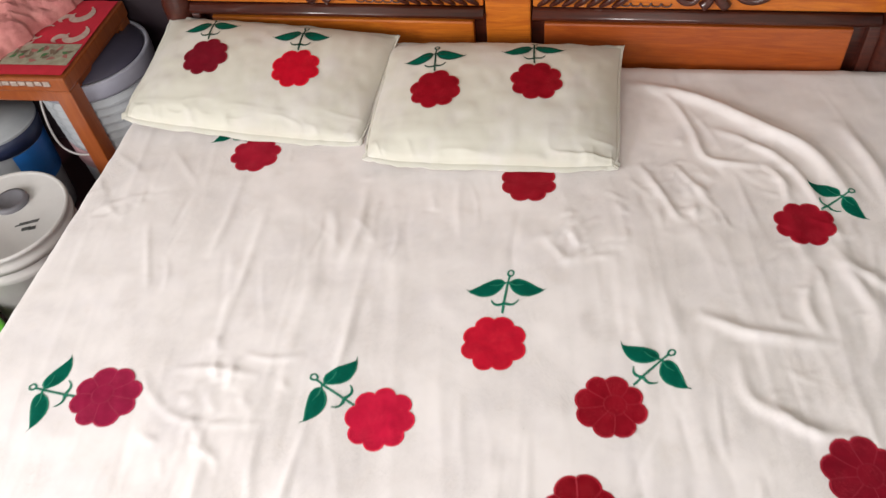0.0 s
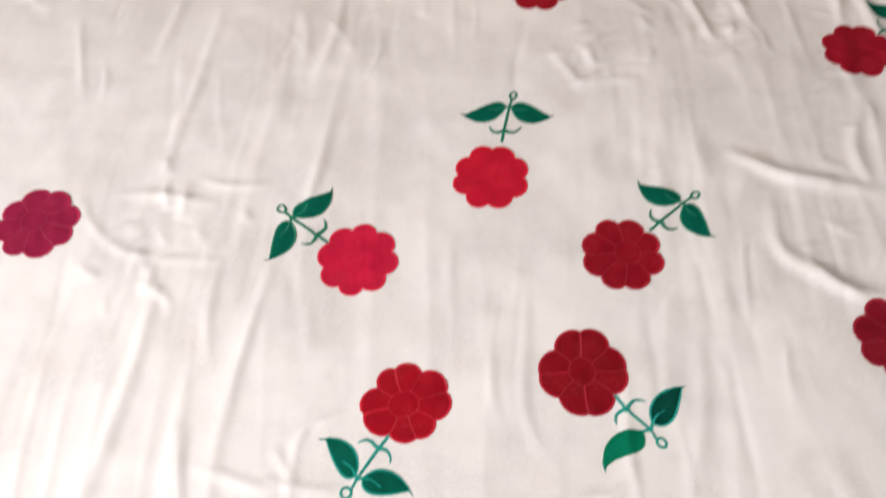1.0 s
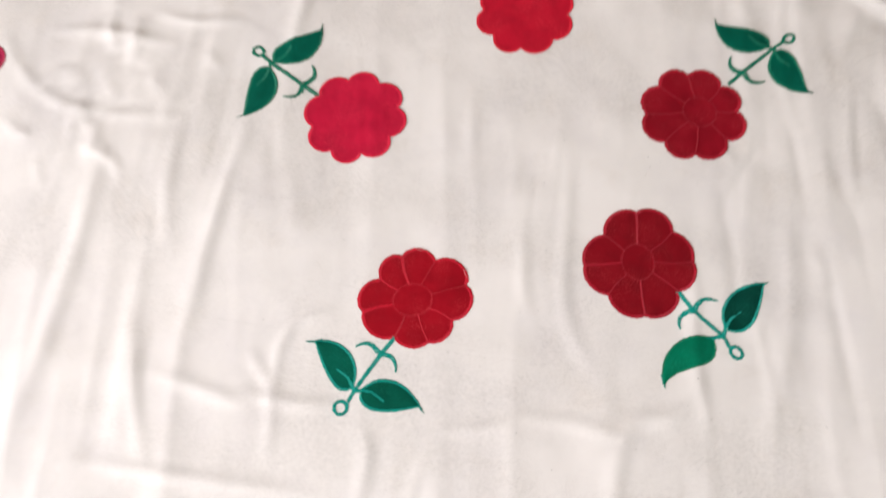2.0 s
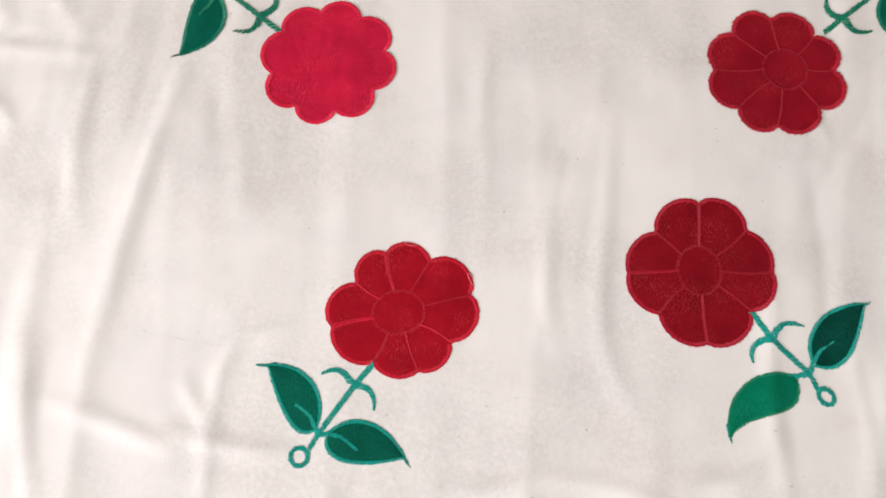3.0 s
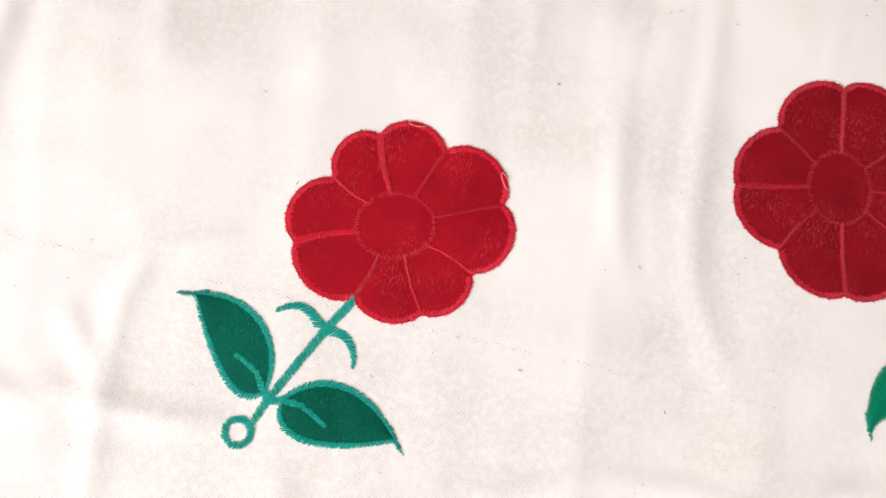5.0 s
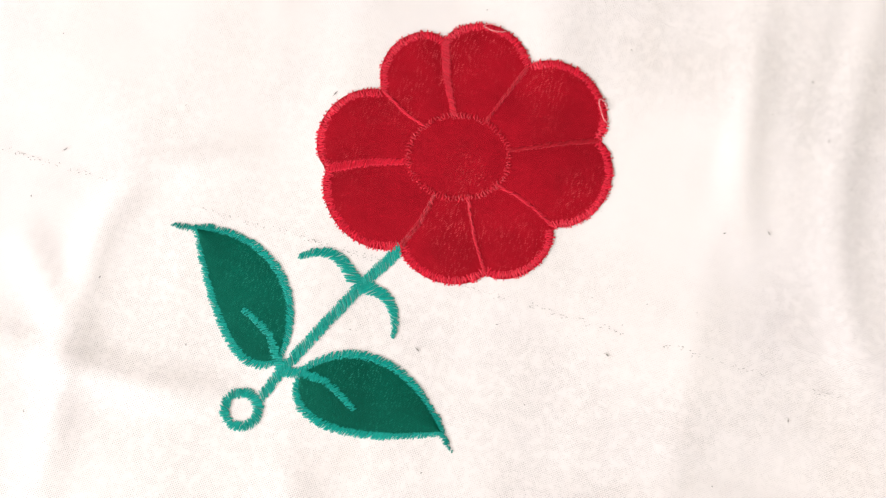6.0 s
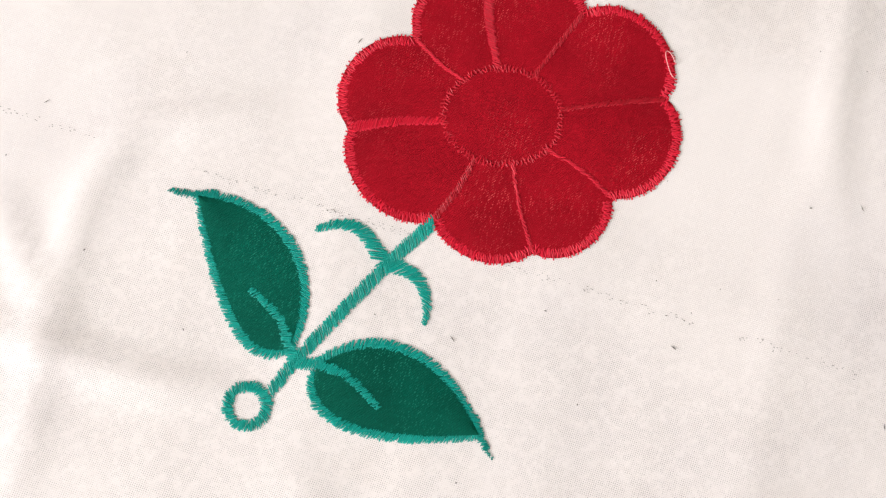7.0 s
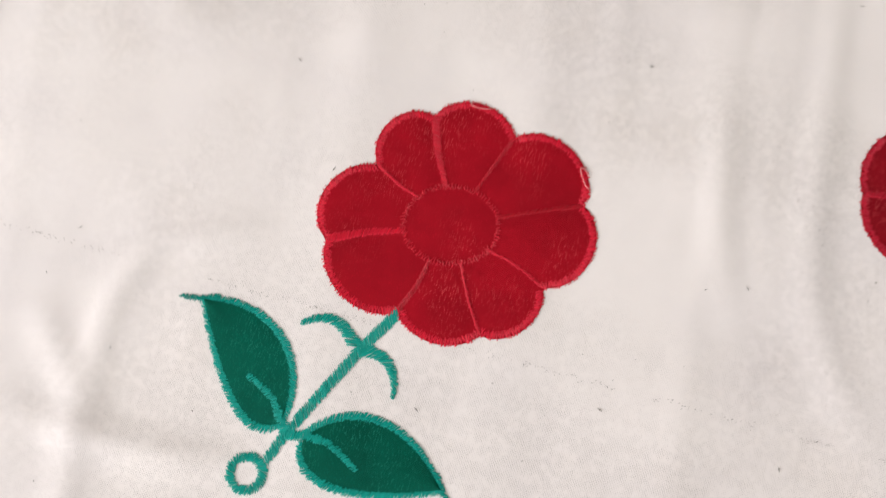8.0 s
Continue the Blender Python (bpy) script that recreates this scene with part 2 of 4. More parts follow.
def tube(points, radius, sides=8, per=8, bm=None, flat=1.0):
    """A tube along a smooth path; radius is a number or a function of 0..1."""
    bm = bm or bmesh.new()
    path = [Vector(q) for q in smooth_path(points, per)]
    rings, side = [], None
    for i, q in enumerate(path):
        ahead = (path[min(i + 1, len(path) - 1)] - path[max(i - 1, 0)]).normalized()
        ref = Vector((0, 1, 0)) if abs(ahead.y) < 0.9 else Vector((1, 0, 0))
        side = ahead.cross(ref).normalized()
        up = side.cross(ahead)
        r = radius(i / (len(path) - 1)) if callable(radius) else radius
        rings.append([bm.verts.new(q + (side * math.cos(a) + up * math.sin(a) * flat) * r) for a in (2 * math.pi * k / sides for k in range(sides))])
    for a, b in zip(rings, rings[1:]):
        for k in range(sides):
            bm.faces.new((a[k], a[(k + 1) % sides], b[(k + 1) % sides], b[k]))
    bm.faces.new(rings[0][::-1])
    bm.faces.new(rings[-1])
    return bm


TABLE = np.random.RandomState(7).rand(256, 256)


def vnoise(x, y, seed=0):
    """Smooth value noise, 0..1, of arrays."""
    x, y = np.asarray(x, float) + 37.7 * seed, np.asarray(y, float) + 91.3 * seed
    i, j = np.floor(x).astype(int), np.floor(y).astype(int)
    u, v = x - i, y - j
    u, v = u * u * u * (u * (6 * u - 15) + 10), v * v * v * (v * (6 * v - 15) + 10)
    g = lambda a, b: TABLE[(i + a) % 256, (j + b) % 256]
    return (g(0, 0) * (1 - u) + g(1, 0) * u) * (1 - v) + (g(0, 1) * (1 - u) + g(1, 1) * u) * v


def ridge(x, y, points, width, height):
    """A soft fold of cloth along a path, fading at both ends."""
    path = smooth_path([(a, b, 0) for a, b in points], 6)[:, :2]
    full = np.zeros(np.shape(x))
    lo, hi = path.min(0) - 3 * width, path.max(0) + 3 * width
    pick = (x > lo[0]) & (x < hi[0]) & (y > lo[1]) & (y < hi[1])
    x, y = x[pick], y[pick]
    best = np.full(np.shape(x), 9.0)
    along = np.zeros(np.shape(x))
    n = len(path) - 1
    for k in range(n):
        a, d = path[k], path[k + 1] - path[k]
        s = np.clip(((x - a[0]) * d[0] + (y - a[1]) * d[1]) / (d @ d), 0, 1)
        q = np.hypot(x - a[0] - s * d[0], y - a[1] - s * d[1])
        near = q < best
        best, along = np.where(near, q, best), np.where(near, (k + s) / n, along)
    full[pick] = height * np.exp(-((best / width) ** 2)) * np.clip(np.sin(np.pi * np.clip(along, 0.0, 1.0)), 0, 1) ** 0.7
    return full


BED_TOP, EDGE_L, EDGE_R, FOOT, HEAD = 0.5, -1.015, 0.87, -1.18, 0.818

FOLDS = [  # path, width, height: the folds that stand out
    # swept folds at the head, beside the pillows
    (((0.22, 0.715), (0.394, 0.663), (0.547, 0.554), (0.631, 0.486), (0.70, 0.33)), 0.017, 0.017),
    (((0.30, 0.69), (0.343, 0.644), (0.383, 0.545), (0.408, 0.459), (0.478, 0.441), (0.54, 0.44)), 0.009, 0.006),
    (((0.42, 0.56), (0.52, 0.50), (0.60, 0.40), (0.66, 0.18)), 0.010, 0.007),
    (((0.525, 0.443), (0.559, 0.393), (0.564, 0.33)), 0.009, 0.006),
    (((0.26, 0.43), (0.308, 0.343), (0.345, 0.26)), 0.008, 0.0055),
    (((0.33, 0.44), (0.37, 0.38), (0.42, 0.30)), 0.0075, 0.005),
    (((0.70, 0.60), (0.75, 0.45), (0.77, 0.25)), 0.014, 0.008),
    (((0.62, 0.24), (0.66, 0.16), (0.74, 0.10)), 0.013, 0.007),
    (((0.585, 0.156), (0.562, 0.063), (0.582, -0.01)), 0.011, 0.006),
    (((0.62, 0.20), (0.68, 0.05), (0.64, -0.1)), 0.013, 0.006),
    (((0.36, 0.03), (0.455, -0.008), (0.61, -0.02)), 0.012, 0.007),
    (((0.43, -0.03), (0.435, -0.13), (0.475, -0.168), (0.54, -0.198), (0.62, -0.20)), 0.012, 0.0065),
    (((0.467, -0.14), (0.51, -0.184), (0.56, -0.21)), 0.009, 0.004),
    (((0.06, 0.21), (0.097, 0.165), (0.126, 0.137), (0.17, 0.175)), 0.009, 0.0035),
    # crumple and long folds towards the open side
    (((-0.66, -0.19), (-0.614, -0.245), (-0.55, -0.283), (-0.483, -0.286), (-0.37, -0.278)), 0.008, 0.0022),
    (((-0.60, -0.185), (-0.519, -0.176), (-0.42, -0.182)), 0.008, 0.0026),
    (((-0.47, -0.138), (-0.419, -0.144), (-0.35, -0.132)), 0.007, 0.0024),
    (((-0.487, -0.15), (-0.474, -0.225)), 0.008, 0.0022),
    (((-0.535, -0.03), (-0.534, -0.15)), 0.010, 0.0026),
    (((-0.53, -0.28), (-0.50, -0.31), (-0.488, -0.35)), 0.010, 0.0034),
    (((-0.488, -0.30), (-0.470, -0.422), (-0.467, -0.557), (-0.470, -0.68)), 0.012, 0.0040),
    (((-0.397, -0.27), (-0.385, -0.371), (-0.357, -0.45)), 0.010, 0.0028),
    (((-0.312, -0.25), (-0.317, -0.368), (-0.317, -0.46), (-0.312, -0.54)), 0.0085, 0.0036),
    (((-0.247, -0.32), (-0.219, -0.41)), 0.009, 0.0012),
    (((-0.390, -0.46), (-0.370, -0.579), (-0.350, -0.68)), 0.010, 0.0030),
    (((-0.283, 0.02), (-0.282, -0.075), (-0.287, -0.17)), 0.008, 0.0024),
    (((-0.632, 0.34), (-0.625, 0.184), (-0.630, 0.09)), 0.010, 0.0034),
    (((-0.544, 0.24), (-0.535, 0.032), (-0.543, -0.08)), 0.010, 0.0034),
    (((-0.336, 0.34), (-0.322, 0.205), (-0.336, 0.08)), 0.011, 0.0036),
    (((-0.40, 0.26), (-0.37, 0.18), (-0.36, 0.10)), 0.012, 0.0030),
    # the print that the sewing hoop left, and the folds that run from it
    (((-0.150, -0.482), (-0.190, -0.501), (-0.205, -0.525), (-0.206, -0.548), (-0.200, -0.574), (-0.186, -0.592)), 0.0055, 0.0024),
    (((-0.245, -0.586), (-0.205, -0.590), (-0.163, -0.589), (-0.125, -0.582)), 0.0065, 0.0020),
    (((-0.243, -0.54), (-0.221, -0.56), (-0.206, -0.580), (-0.198, -0.608), (-0.190, -0.66)), 0.0065, 0.0024),
    (((-0.34, -0.584), (-0.266, -0.594), (-0.220, -0.602)), 0.007, 0.0020),
    (((-0.40, -0.686), (-0.271, -0.683), (-0.13, -0.677)), 0.007, 0.0020),
    (((-0.102, -0.598), (-0.088, -0.638), (-0.088, -0.69)), 0.007, 0.0018),
    (((-0.03, -0.596), (0.030, -0.580), (0.075, -0.556)), 0.006, 0.0013),
    (((0.06, -0.565), (0.12, -0.562), (0.17, -0.570)), 0.007, 0.0014),
    # faint upright folds between the flowers
    (((0.073, -0.24), (0.079, -0.326), (0.090, -0.44), (0.128, -0.51)), 0.008, 0.0018),
    (((0.030, -0.29), (0.038, -0.40), (0.060, -0.47)), 0.0065, 0.0016),
    (((-0.050, -0.18), (-0.036, -0.33)), 0.007, 0.0012),
    (((0.240, -0.49), (0.215, -0.535), (0.170, -0.56), (0.160, -0.66)), 0.009, 0.0026),
    (((0.32, -0.30), (0.33, -0.42), (0.31, -0.55)), 0.012, 0.0022),
]


def small_creases(count):
    """Many short creases, mostly along the bed, thickest at both sides."""
    rc = random.Random(23)
    out = []
    while len(out) < count:
        x, y = rc.uniform(-0.98, 0.84), rc.uniform(-0.95, 0.72)
        if (x + 0.02) ** 2 / 0.05 + (y + 0.46) ** 2 / 0.025 < 1 or (abs(x) < 0.22 and rc.random() < 0.55):
            continue
        long, lean = rc.uniform(0.05, 0.22), rc.gauss(-0.14, 0.18) if rc.random() < 0.8 else rc.uniform(-1.4, 1.4)
        dx, dy = math.sin(lean) * long / 2, math.cos(lean) * long / 2
        bow = rc.uniform(-0.012, 0.012)
        out.append((((x - dx, y - dy), (x + bow, y), (x + dx, y + dy)), rc.uniform(0.0035, 0.008), rc.uniform(0.0006, 0.0022) * rc.choice((1, 1, -0.8))))
    for cx, cy, spread, n in ((0.36, 0.36, 0.07, 40), (0.14, 0.20, 0.035, 22), (-0.52, -0.25, 0.06, 26), (0.50, 0.45, 0.07, 24), (0.66, 0.15, 0.08, 24), (0.52, -0.1, 0.07, 14), (-0.26, 0.22, 0.05, 10), (-0.93, 0.25, 0.04, 12)):
        for _ in range(n):
            x, y, lean, long = rc.gauss(cx, spread), rc.gauss(cy, spread), rc.uniform(-1.5, 1.5), rc.uniform(0.025, 0.08)
            dx, dy, bow = math.sin(lean) * long / 2, math.cos(lean) * long / 2, rc.uniform(-0.012, 0.012)
            out.append((((x - dx, y - dy), (x + bow, y - bow), (x + dx, y + dy)), rc.uniform(0.005, 0.009), rc.uniform(0.0008, 0.0021) * rc.choice((1, 1, -0.7))))
    return out


CREASES = small_creases(110)


def sheet_height(x, y):
    """Height of the bedsheet's top over the mattress."""
    x, y = np.asarray(x, float), np.asarray(y, float)
    z = 0.010 * (vnoise(x * 3.1, y * 2.7, 1) - 0.5)
    lean = x + 0.16 * y + 0.05 * (vnoise(x * 4, y * 3, 2) - 0.5)
    calm = 1 - 0.62 * np.exp(-(((x + 0.02) / 0.22) ** 2 + ((y + 0.47) / 0.17) ** 2))
    strong = calm * (0.25 + 1.1 * np.clip(vnoise(x * 3.3, y * 2.2, 3) * 1.6 - 0.35, 0, 1))
    for seed, fx, fy, high in ((4, 11, 2.0, 0.0030), (5, 23, 4.4, 0.0012), (6, 44, 9.0, 0.0006)):
        n = vnoise(lean * fx, y * fy, seed)
        z = z + strong * high * (1 - np.abs(2 * n - 1)) ** 2
    z = z + calm * 0.0012 * vnoise(x * 30, y * 26, 8) + calm * 0.0016 * vnoise(x * 15 + 0.3 * y, y * 17, 9)
    for path, width, high in FOLDS + CREASES:
        z = z + ridge(x, y, path, width, high)
    return z


def cloth_grid(name, xs, ys, height, material, thick):
    gx, gy = np.meshgrid(xs, ys)
    v = height(gx, gy).reshape(-1, 3)
    w, n = len(xs), len(ys)
    idx = (np.arange(n - 1)[:, None] * w + np.arange(w - 1)[None, :]).ravel()
    f = np.stack([idx, idx + 1, idx + w + 1, idx + w], 1)
    return v, f


def draped(s, t):
    """From the cloth's own plane to the bed: flat on top, turned down over three edges."""
    bend, drop = 0.035, np.zeros(np.shape(s))
    wob = 0.008 * (vnoise(t * 9, 0 * t, 11) - 0.5) + 0.004 * (vnoise(t * 31, 0 * t, 12) - 0.5)
    x, y, z = s.copy(), t.copy(), BED_TOP + sheet_height(s, t)
    z = z - 0.028 * np.clip((t - HEAD + 0.06) / 0.06, 0, 1) ** 2  # tucked down at the headboard

    def over(d):
        a = np.clip(d, 0, bend * math.pi / 2) / bend
        return bend * np.sin(a), bend * (1 - np.cos(a)) + np.clip(d - bend * math.pi / 2, 0, None)

    for edge, sign, axis in ((EDGE_L + bend + wob, -1, 0), (EDGE_R - bend + wob, 1, 0), (FOOT + bend, -1, 1)):
        c = s if axis == 0 else t
        d = np.clip((c - edge) * sign, 0, None)
        out, down = over(d)
        outside = d > 0
        hang = 0.006 * np.sin(t * 38 + 5 * vnoise(t * 5, 0 * t, 13)) * np.clip(down * 4, 0, 1)
        if axis == 0:
            x = np.where(outside, edge + sign * (out + hang), x)
        else:
            y = np.where(outside, edge + sign * out, y)
        z = np.where(outside, np.minimum(z, z - down * (1 - 0.0)), z)
    return np.stack([x, y, z], -1)


# ---- the room ----
X0, X1, Y0, Y1, Z1 = -2.3, 1.75, -2.7, 1.02, 2.75


def wall_with_window(name, a, b, thick_out, hole, axis):
    """A wall along x or y with a real opening: hole is (from, to, sill, top)."""
    bm = bmesh.new()
    h0, h1, s, t = hole
    for u0, u1, z0, z1 in ((a, h0, 0, Z1), (h1, b, 0, Z1), (h0, h1, 0, s), (h0, h1, t, Z1)):
        if axis == "y":
            box(*sorted((X0, X0 - thick_out)), u0, u1, z0, z1, 0, bm)
        else:
            box(u0, u1, *sorted((Y0, Y0 - thick_out)), z0, z1, 0, bm)
    return tagged(part(name, bm, WALL), "cream painted plaster wall with a window opening", "wall", kind="structure")


tagged(part("floor", box(X0 - 0.15, X1 + 0.15, Y0 - 0.15, Y1 + 0.15, -0.1, 0.0, 0), FLOOR), "dark red polished cement floor", "floor", kind="structure")
tagged(part("ceiling", box(X0 - 0.15, X1 + 0.15, Y0 - 0.15, Y1 + 0.15, Z1, Z1 + 0.12, 0), CEILING), "plain white painted ceiling", "ceiling", kind="structure")
tagged(part("wall_north", box(X0 - 0.15, X1 + 0.15, Y1, Y1 + 0.15, 0, Z1, 0), WALL), "cream painted plaster wall behind the headboard", "wall", kind="structure")
# added dark sheet: shade behind the table and drum, put into its colour
tagged(part("wall_shade", box(X0, X1, Y1 - 0.012, Y1 - 0.001, 0, 1.15, 0), WALL_SHADE), "dark maroon sheet on the lower wall in place of shade", "wall", kind="structure")
tagged(part("wall_east", box(X1, X1 + 0.15, Y0, Y1, 0, Z1, 0), WALL), "cream painted plaster wall beside the bed", "wall", kind="structure")
wall_with_window("wall_west", Y0, Y1, 0.15, (-2.5, -1.2, 0.9, 2.1), "y")
wall_with_window("wall_south", X0 - 0.15, X1 + 0.15, 0.15, (-0.85, 0.65, 1.0, 2.2), "x")


def window(name, m, wide, high):
    base = tagged(new(name), "dark wooden window frame with open shutters", "window", kind="structure")
    base.matrix_world = m
    for z0, z1 in ((0, 0.05), (high - 0.05, high)):
        part("window_frame", box(-wide / 2, wide / 2, -0.03, 0.03, z0, z1), GLASS_FRAME, base)
    for x in (-wide / 2 + 0.025, 0, wide / 2 - 0.025):
        part("window_frame", box(x - 0.022, x + 0.022, -0.03, 0.03, 0.05, high - 0.05), GLASS_FRAME, base)
    part("window_sill", box(-wide / 2 - 0.05, wide / 2 + 0.05, -0.09, -0.034, -0.03, 0.0), GLASS_FRAME, base)


window("window_1", pose(X0 - 0.08, -1.85, 0.9, 0, 0, 90), 1.3, 1.2)
# unseen window, added to hold the fill light from behind
window("fill_window", pose(-0.1, Y0 - 0.08, 1.0, 0, 0, 180), 1.5, 1.2)


# ---- the bed ----
def build_bed():
    bed = tagged(new("bed"), "double bed with a carved and varnished orange wooden headboard", "bed")
    bed.matrix_world = pose(-0.0625, 0.838, 0, 0, 0, -1.5)
    half = 0.875
    part("back_board", box(-half, half, 0.030, 0.052, 0.28, 1.0, 0.003), WOOD_DARK, bed, "dark brown back board")
    part("bottom_rail", box(-half, half, 0.003, 0.030, 0.30, 0.40, 0.004), WOOD_ORANGE, bed)
    part("centre_stile", box(-0.057, 0.057, 0.0, 0.030, 0.402, 0.945, 0.005), WOOD_ORANGE, bed, "orange varnished centre stile")
    part("top_rail", box(-half - 0.02, half + 0.02, -0.014, 0.052, 0.95, 1.02, 0.015), WOOD_DARK, bed)

    def scroll(cx, cz, size, flip, turns, thick):
        pts = []
        for k in range(19):
            a = -0.9 + k / 18 * turns * 2 * math.pi
            r = size * (1 - 0.80 * k / 18)
            pts.append((cx + flip * r * math.cos(a), 0.002, cz + 0.72 * r * math.sin(a)))
        return tube(pts, lambda u: thick * (1 - 0.5 * u), 8, 3)

    prof = [(0.030, 0.605), (0.0, 0.605), (-0.010, 0.608), (-0.015, 0.614), (-0.013, 0.621), (-0.005, 0.625), (-0.003, 0.630), (0.004, 0.633), (0.030, 0.633)]
    for f in (-1, 1):
        # the right panel's weaker light is put into its wood colour
        part("lower_panel", box(*sorted((f * 0.090, f * 0.815)), 0.004, 0.030, 0.41, 0.592, 0.006), WOOD_ORANGE if f < 0 else WOOD_ORANGE_DIM, bed, "orange varnished sunk panel" if f < 0 else "varnished sunk panel, dimmed to red-brown")
        part("side_stile", box(*sorted((f * 0.845, f * half)), 0.003, 0.030, 0.402, 0.600, 0.005), WOOD_DARK, bed)
        bm = bmesh.new()
        ends = [[bm.verts.new((x, y, z)) for y, z in prof] for x in (f * 0.062, f * (half - 0.012))]
        for k in range(len(prof)):
            bm.faces.new((ends[0][k], ends[0][(k + 1) % len(prof)], ends[1][(k + 1) % len(prof)], ends[1][k]))
        bm.faces.new(ends[0])
        bm.faces.new(ends[1][::-1])
        part("moulding", bm, WOOD_DARK, bed, "dark brown glossy moulding", True)
        part("upper_panel", box(*sorted((f * 0.062, f * (half - 0.004))), 0.006, 0.030, 0.636, 0.945, 0.004), WOOD_ORANGE, bed, "orange varnished carved panel")
        # slanting leaf blades beside the stile
        for k in range(7):
            x = f * (0.075 + 0.030 * k)
            blade = [(x, 0.006, 0.640), (x + f * 0.022, -0.004, 0.662), (x + f * 0.050, 0.0, 0.690), (x + f * 0.085, 0.006, 0.720)]
            part("carved_blade", tube(blade, lambda u: 0.0085 * math.sin(math.pi * (0.15 + 0.8 * u)), 8, 5), WOOD_DARK, bed, "dark carved leaf blade", True)
        # chain of shallow scallops
        for k in range(5):
            x = f * (0.285 + 0.024 * k)
            part("carved_scallop", tube([(x - 0.012, 0.005, 0.652), (x - 0.007, 0.003, 0.645), (x + 0.007, 0.003, 0.645), (x + 0.012, 0.005, 0.652)], 0.0022, 6, 4), WOOD_DARK, bed, "", True)
        part("carved_scroll", scroll(f * 0.435, 0.672, 0.045, f, 1.3, 0.013), WOOD_DARK, bed, "dark carved scroll", True)
        part("carved_scroll", scroll(f * 0.565, 0.690, 0.075, -f, 1.4, 0.014), WOOD_DARK, bed, "dark carved scroll", True)
        part("carved_scroll", scroll(f * 0.70, 0.745, 0.06, f, 1.2, 0.012), WOOD_DARK, bed, "dark carved scroll", True)
        turned = [(0.0, 0.0), (0.034, 0.0), (0.036, 0.02), (0.030, 0.06), (0.036, 0.10), (0.036, 0.56), (0.043, 0.59), (0.043, 0.63), (0.034, 0.66), (0.034, 0.98), (0.046, 1.01), (0.030, 1.06), (0.0, 1.08)]
        part("bed_post", lathe(turned, 24, None, (f * (half + 0.034), 0.020)), WOOD_DARK, bed, "dark turned bed post", True)
        part("side_rail", box(*sorted((f * (half + 0.004), f * (half + 0.032))), FOOT - 0.79, -0.03, 0.20, 0.33, 0.005), WOOD_ORANGE, bed)
        part("leg", box(*sorted((f * (half - 0.035), f * (half + 0.032))), FOOT - 0.79, FOOT - 0.72, 0.0, 0.198, 0.006), WOOD_DARK, bed)
    part("foot_rail", box(-half, half, FOOT - 0.79, FOOT - 0.76, 0.20, 0.33, 0.005), WOOD_ORANGE, bed)
    part("bed_base", box(-half, half, FOOT - 0.755, -0.035, 0.25, 0.29, 0.003), WOOD_TABLE, bed)


build_bed()
tagged(part("mattress", box(EDGE_L + 0.03, EDGE_R - 0.03, FOOT + 0.03, HEAD - 0.06, 0.335, BED_TOP - 0.014, 0.03), FOAM, None, "", True), "thick mattress under a white cotton bedsheet", "mattress")

ST = 0.0052
GX, GY = np.arange(EDGE_L - 0.20, EDGE_R + 0.20, ST), np.arange(FOOT - 0.15, HEAD + 0.001, ST)
sv, sf = cloth_grid("bed_sheet", GX, GY, draped, COTTON, 0.002)
SHEET_Z = sv[:, 2].reshape(len(GY), len(GX))
bed_sheet = tagged(from_arrays("bed_sheet", sv, sf, COTTON), "white cotton bedsheet with red applique flowers, creased, spread over the mattress", "bedsheet")


# ---- applique flowers ----
def stitches(name, starts, ends, lift, thick, height, colour, parent, rnd):
    """Satin stitch: many short raised threads from starts to ends (metres, in the cloth's plane)."""
    a, b = np.asarray(starts, float), np.asarray(ends, float)
    d = b - a
    length = np.maximum(np.hypot(d[:, 0], d[:, 1]), 1e-6)[:, None]
    side = np.stack([-d[:, 1], d[:, 0]], 1) / length * thick * 0.5
    m1, m2 = a + d * 0.22, a + d * 0.78
    cols = [a - side, a + side, m1, m2, b - side, b + side]
    rise = np.minimum(0.00026, thick * 0.5) * rnd.uniform(0.6, 1.2, len(a))
    lifts = [0.0, 0.0, rise, rise, 0.0, 0.0]
    n = len(a)
    v = np.empty((n, 6, 3))
    for k, (c, l) in enumerate(zip(cols, lifts)):
        v[:, k, :2] = c
        v[:, k, 2] = height(c[:, 0], c[:, 1]) + lift + l + rnd.uniform(0, 0.00008, n)
    base = np.arange(n)[:, None] * 6
    quads = [tuple(r) for q in ((0, 2, 3, 4), (1, 5, 3, 2)) for r in (base + np.array(q)).tolist()]
    tris = [tuple(r) for q in ((0, 1, 2), (4, 3, 5)) for r in (base + np.array(q)).tolist()]
    ob = from_arrays(name, v.reshape(-1, 3), quads + tris, THREAD, parent, smooth=False)
    ob.color = colour
    return ob


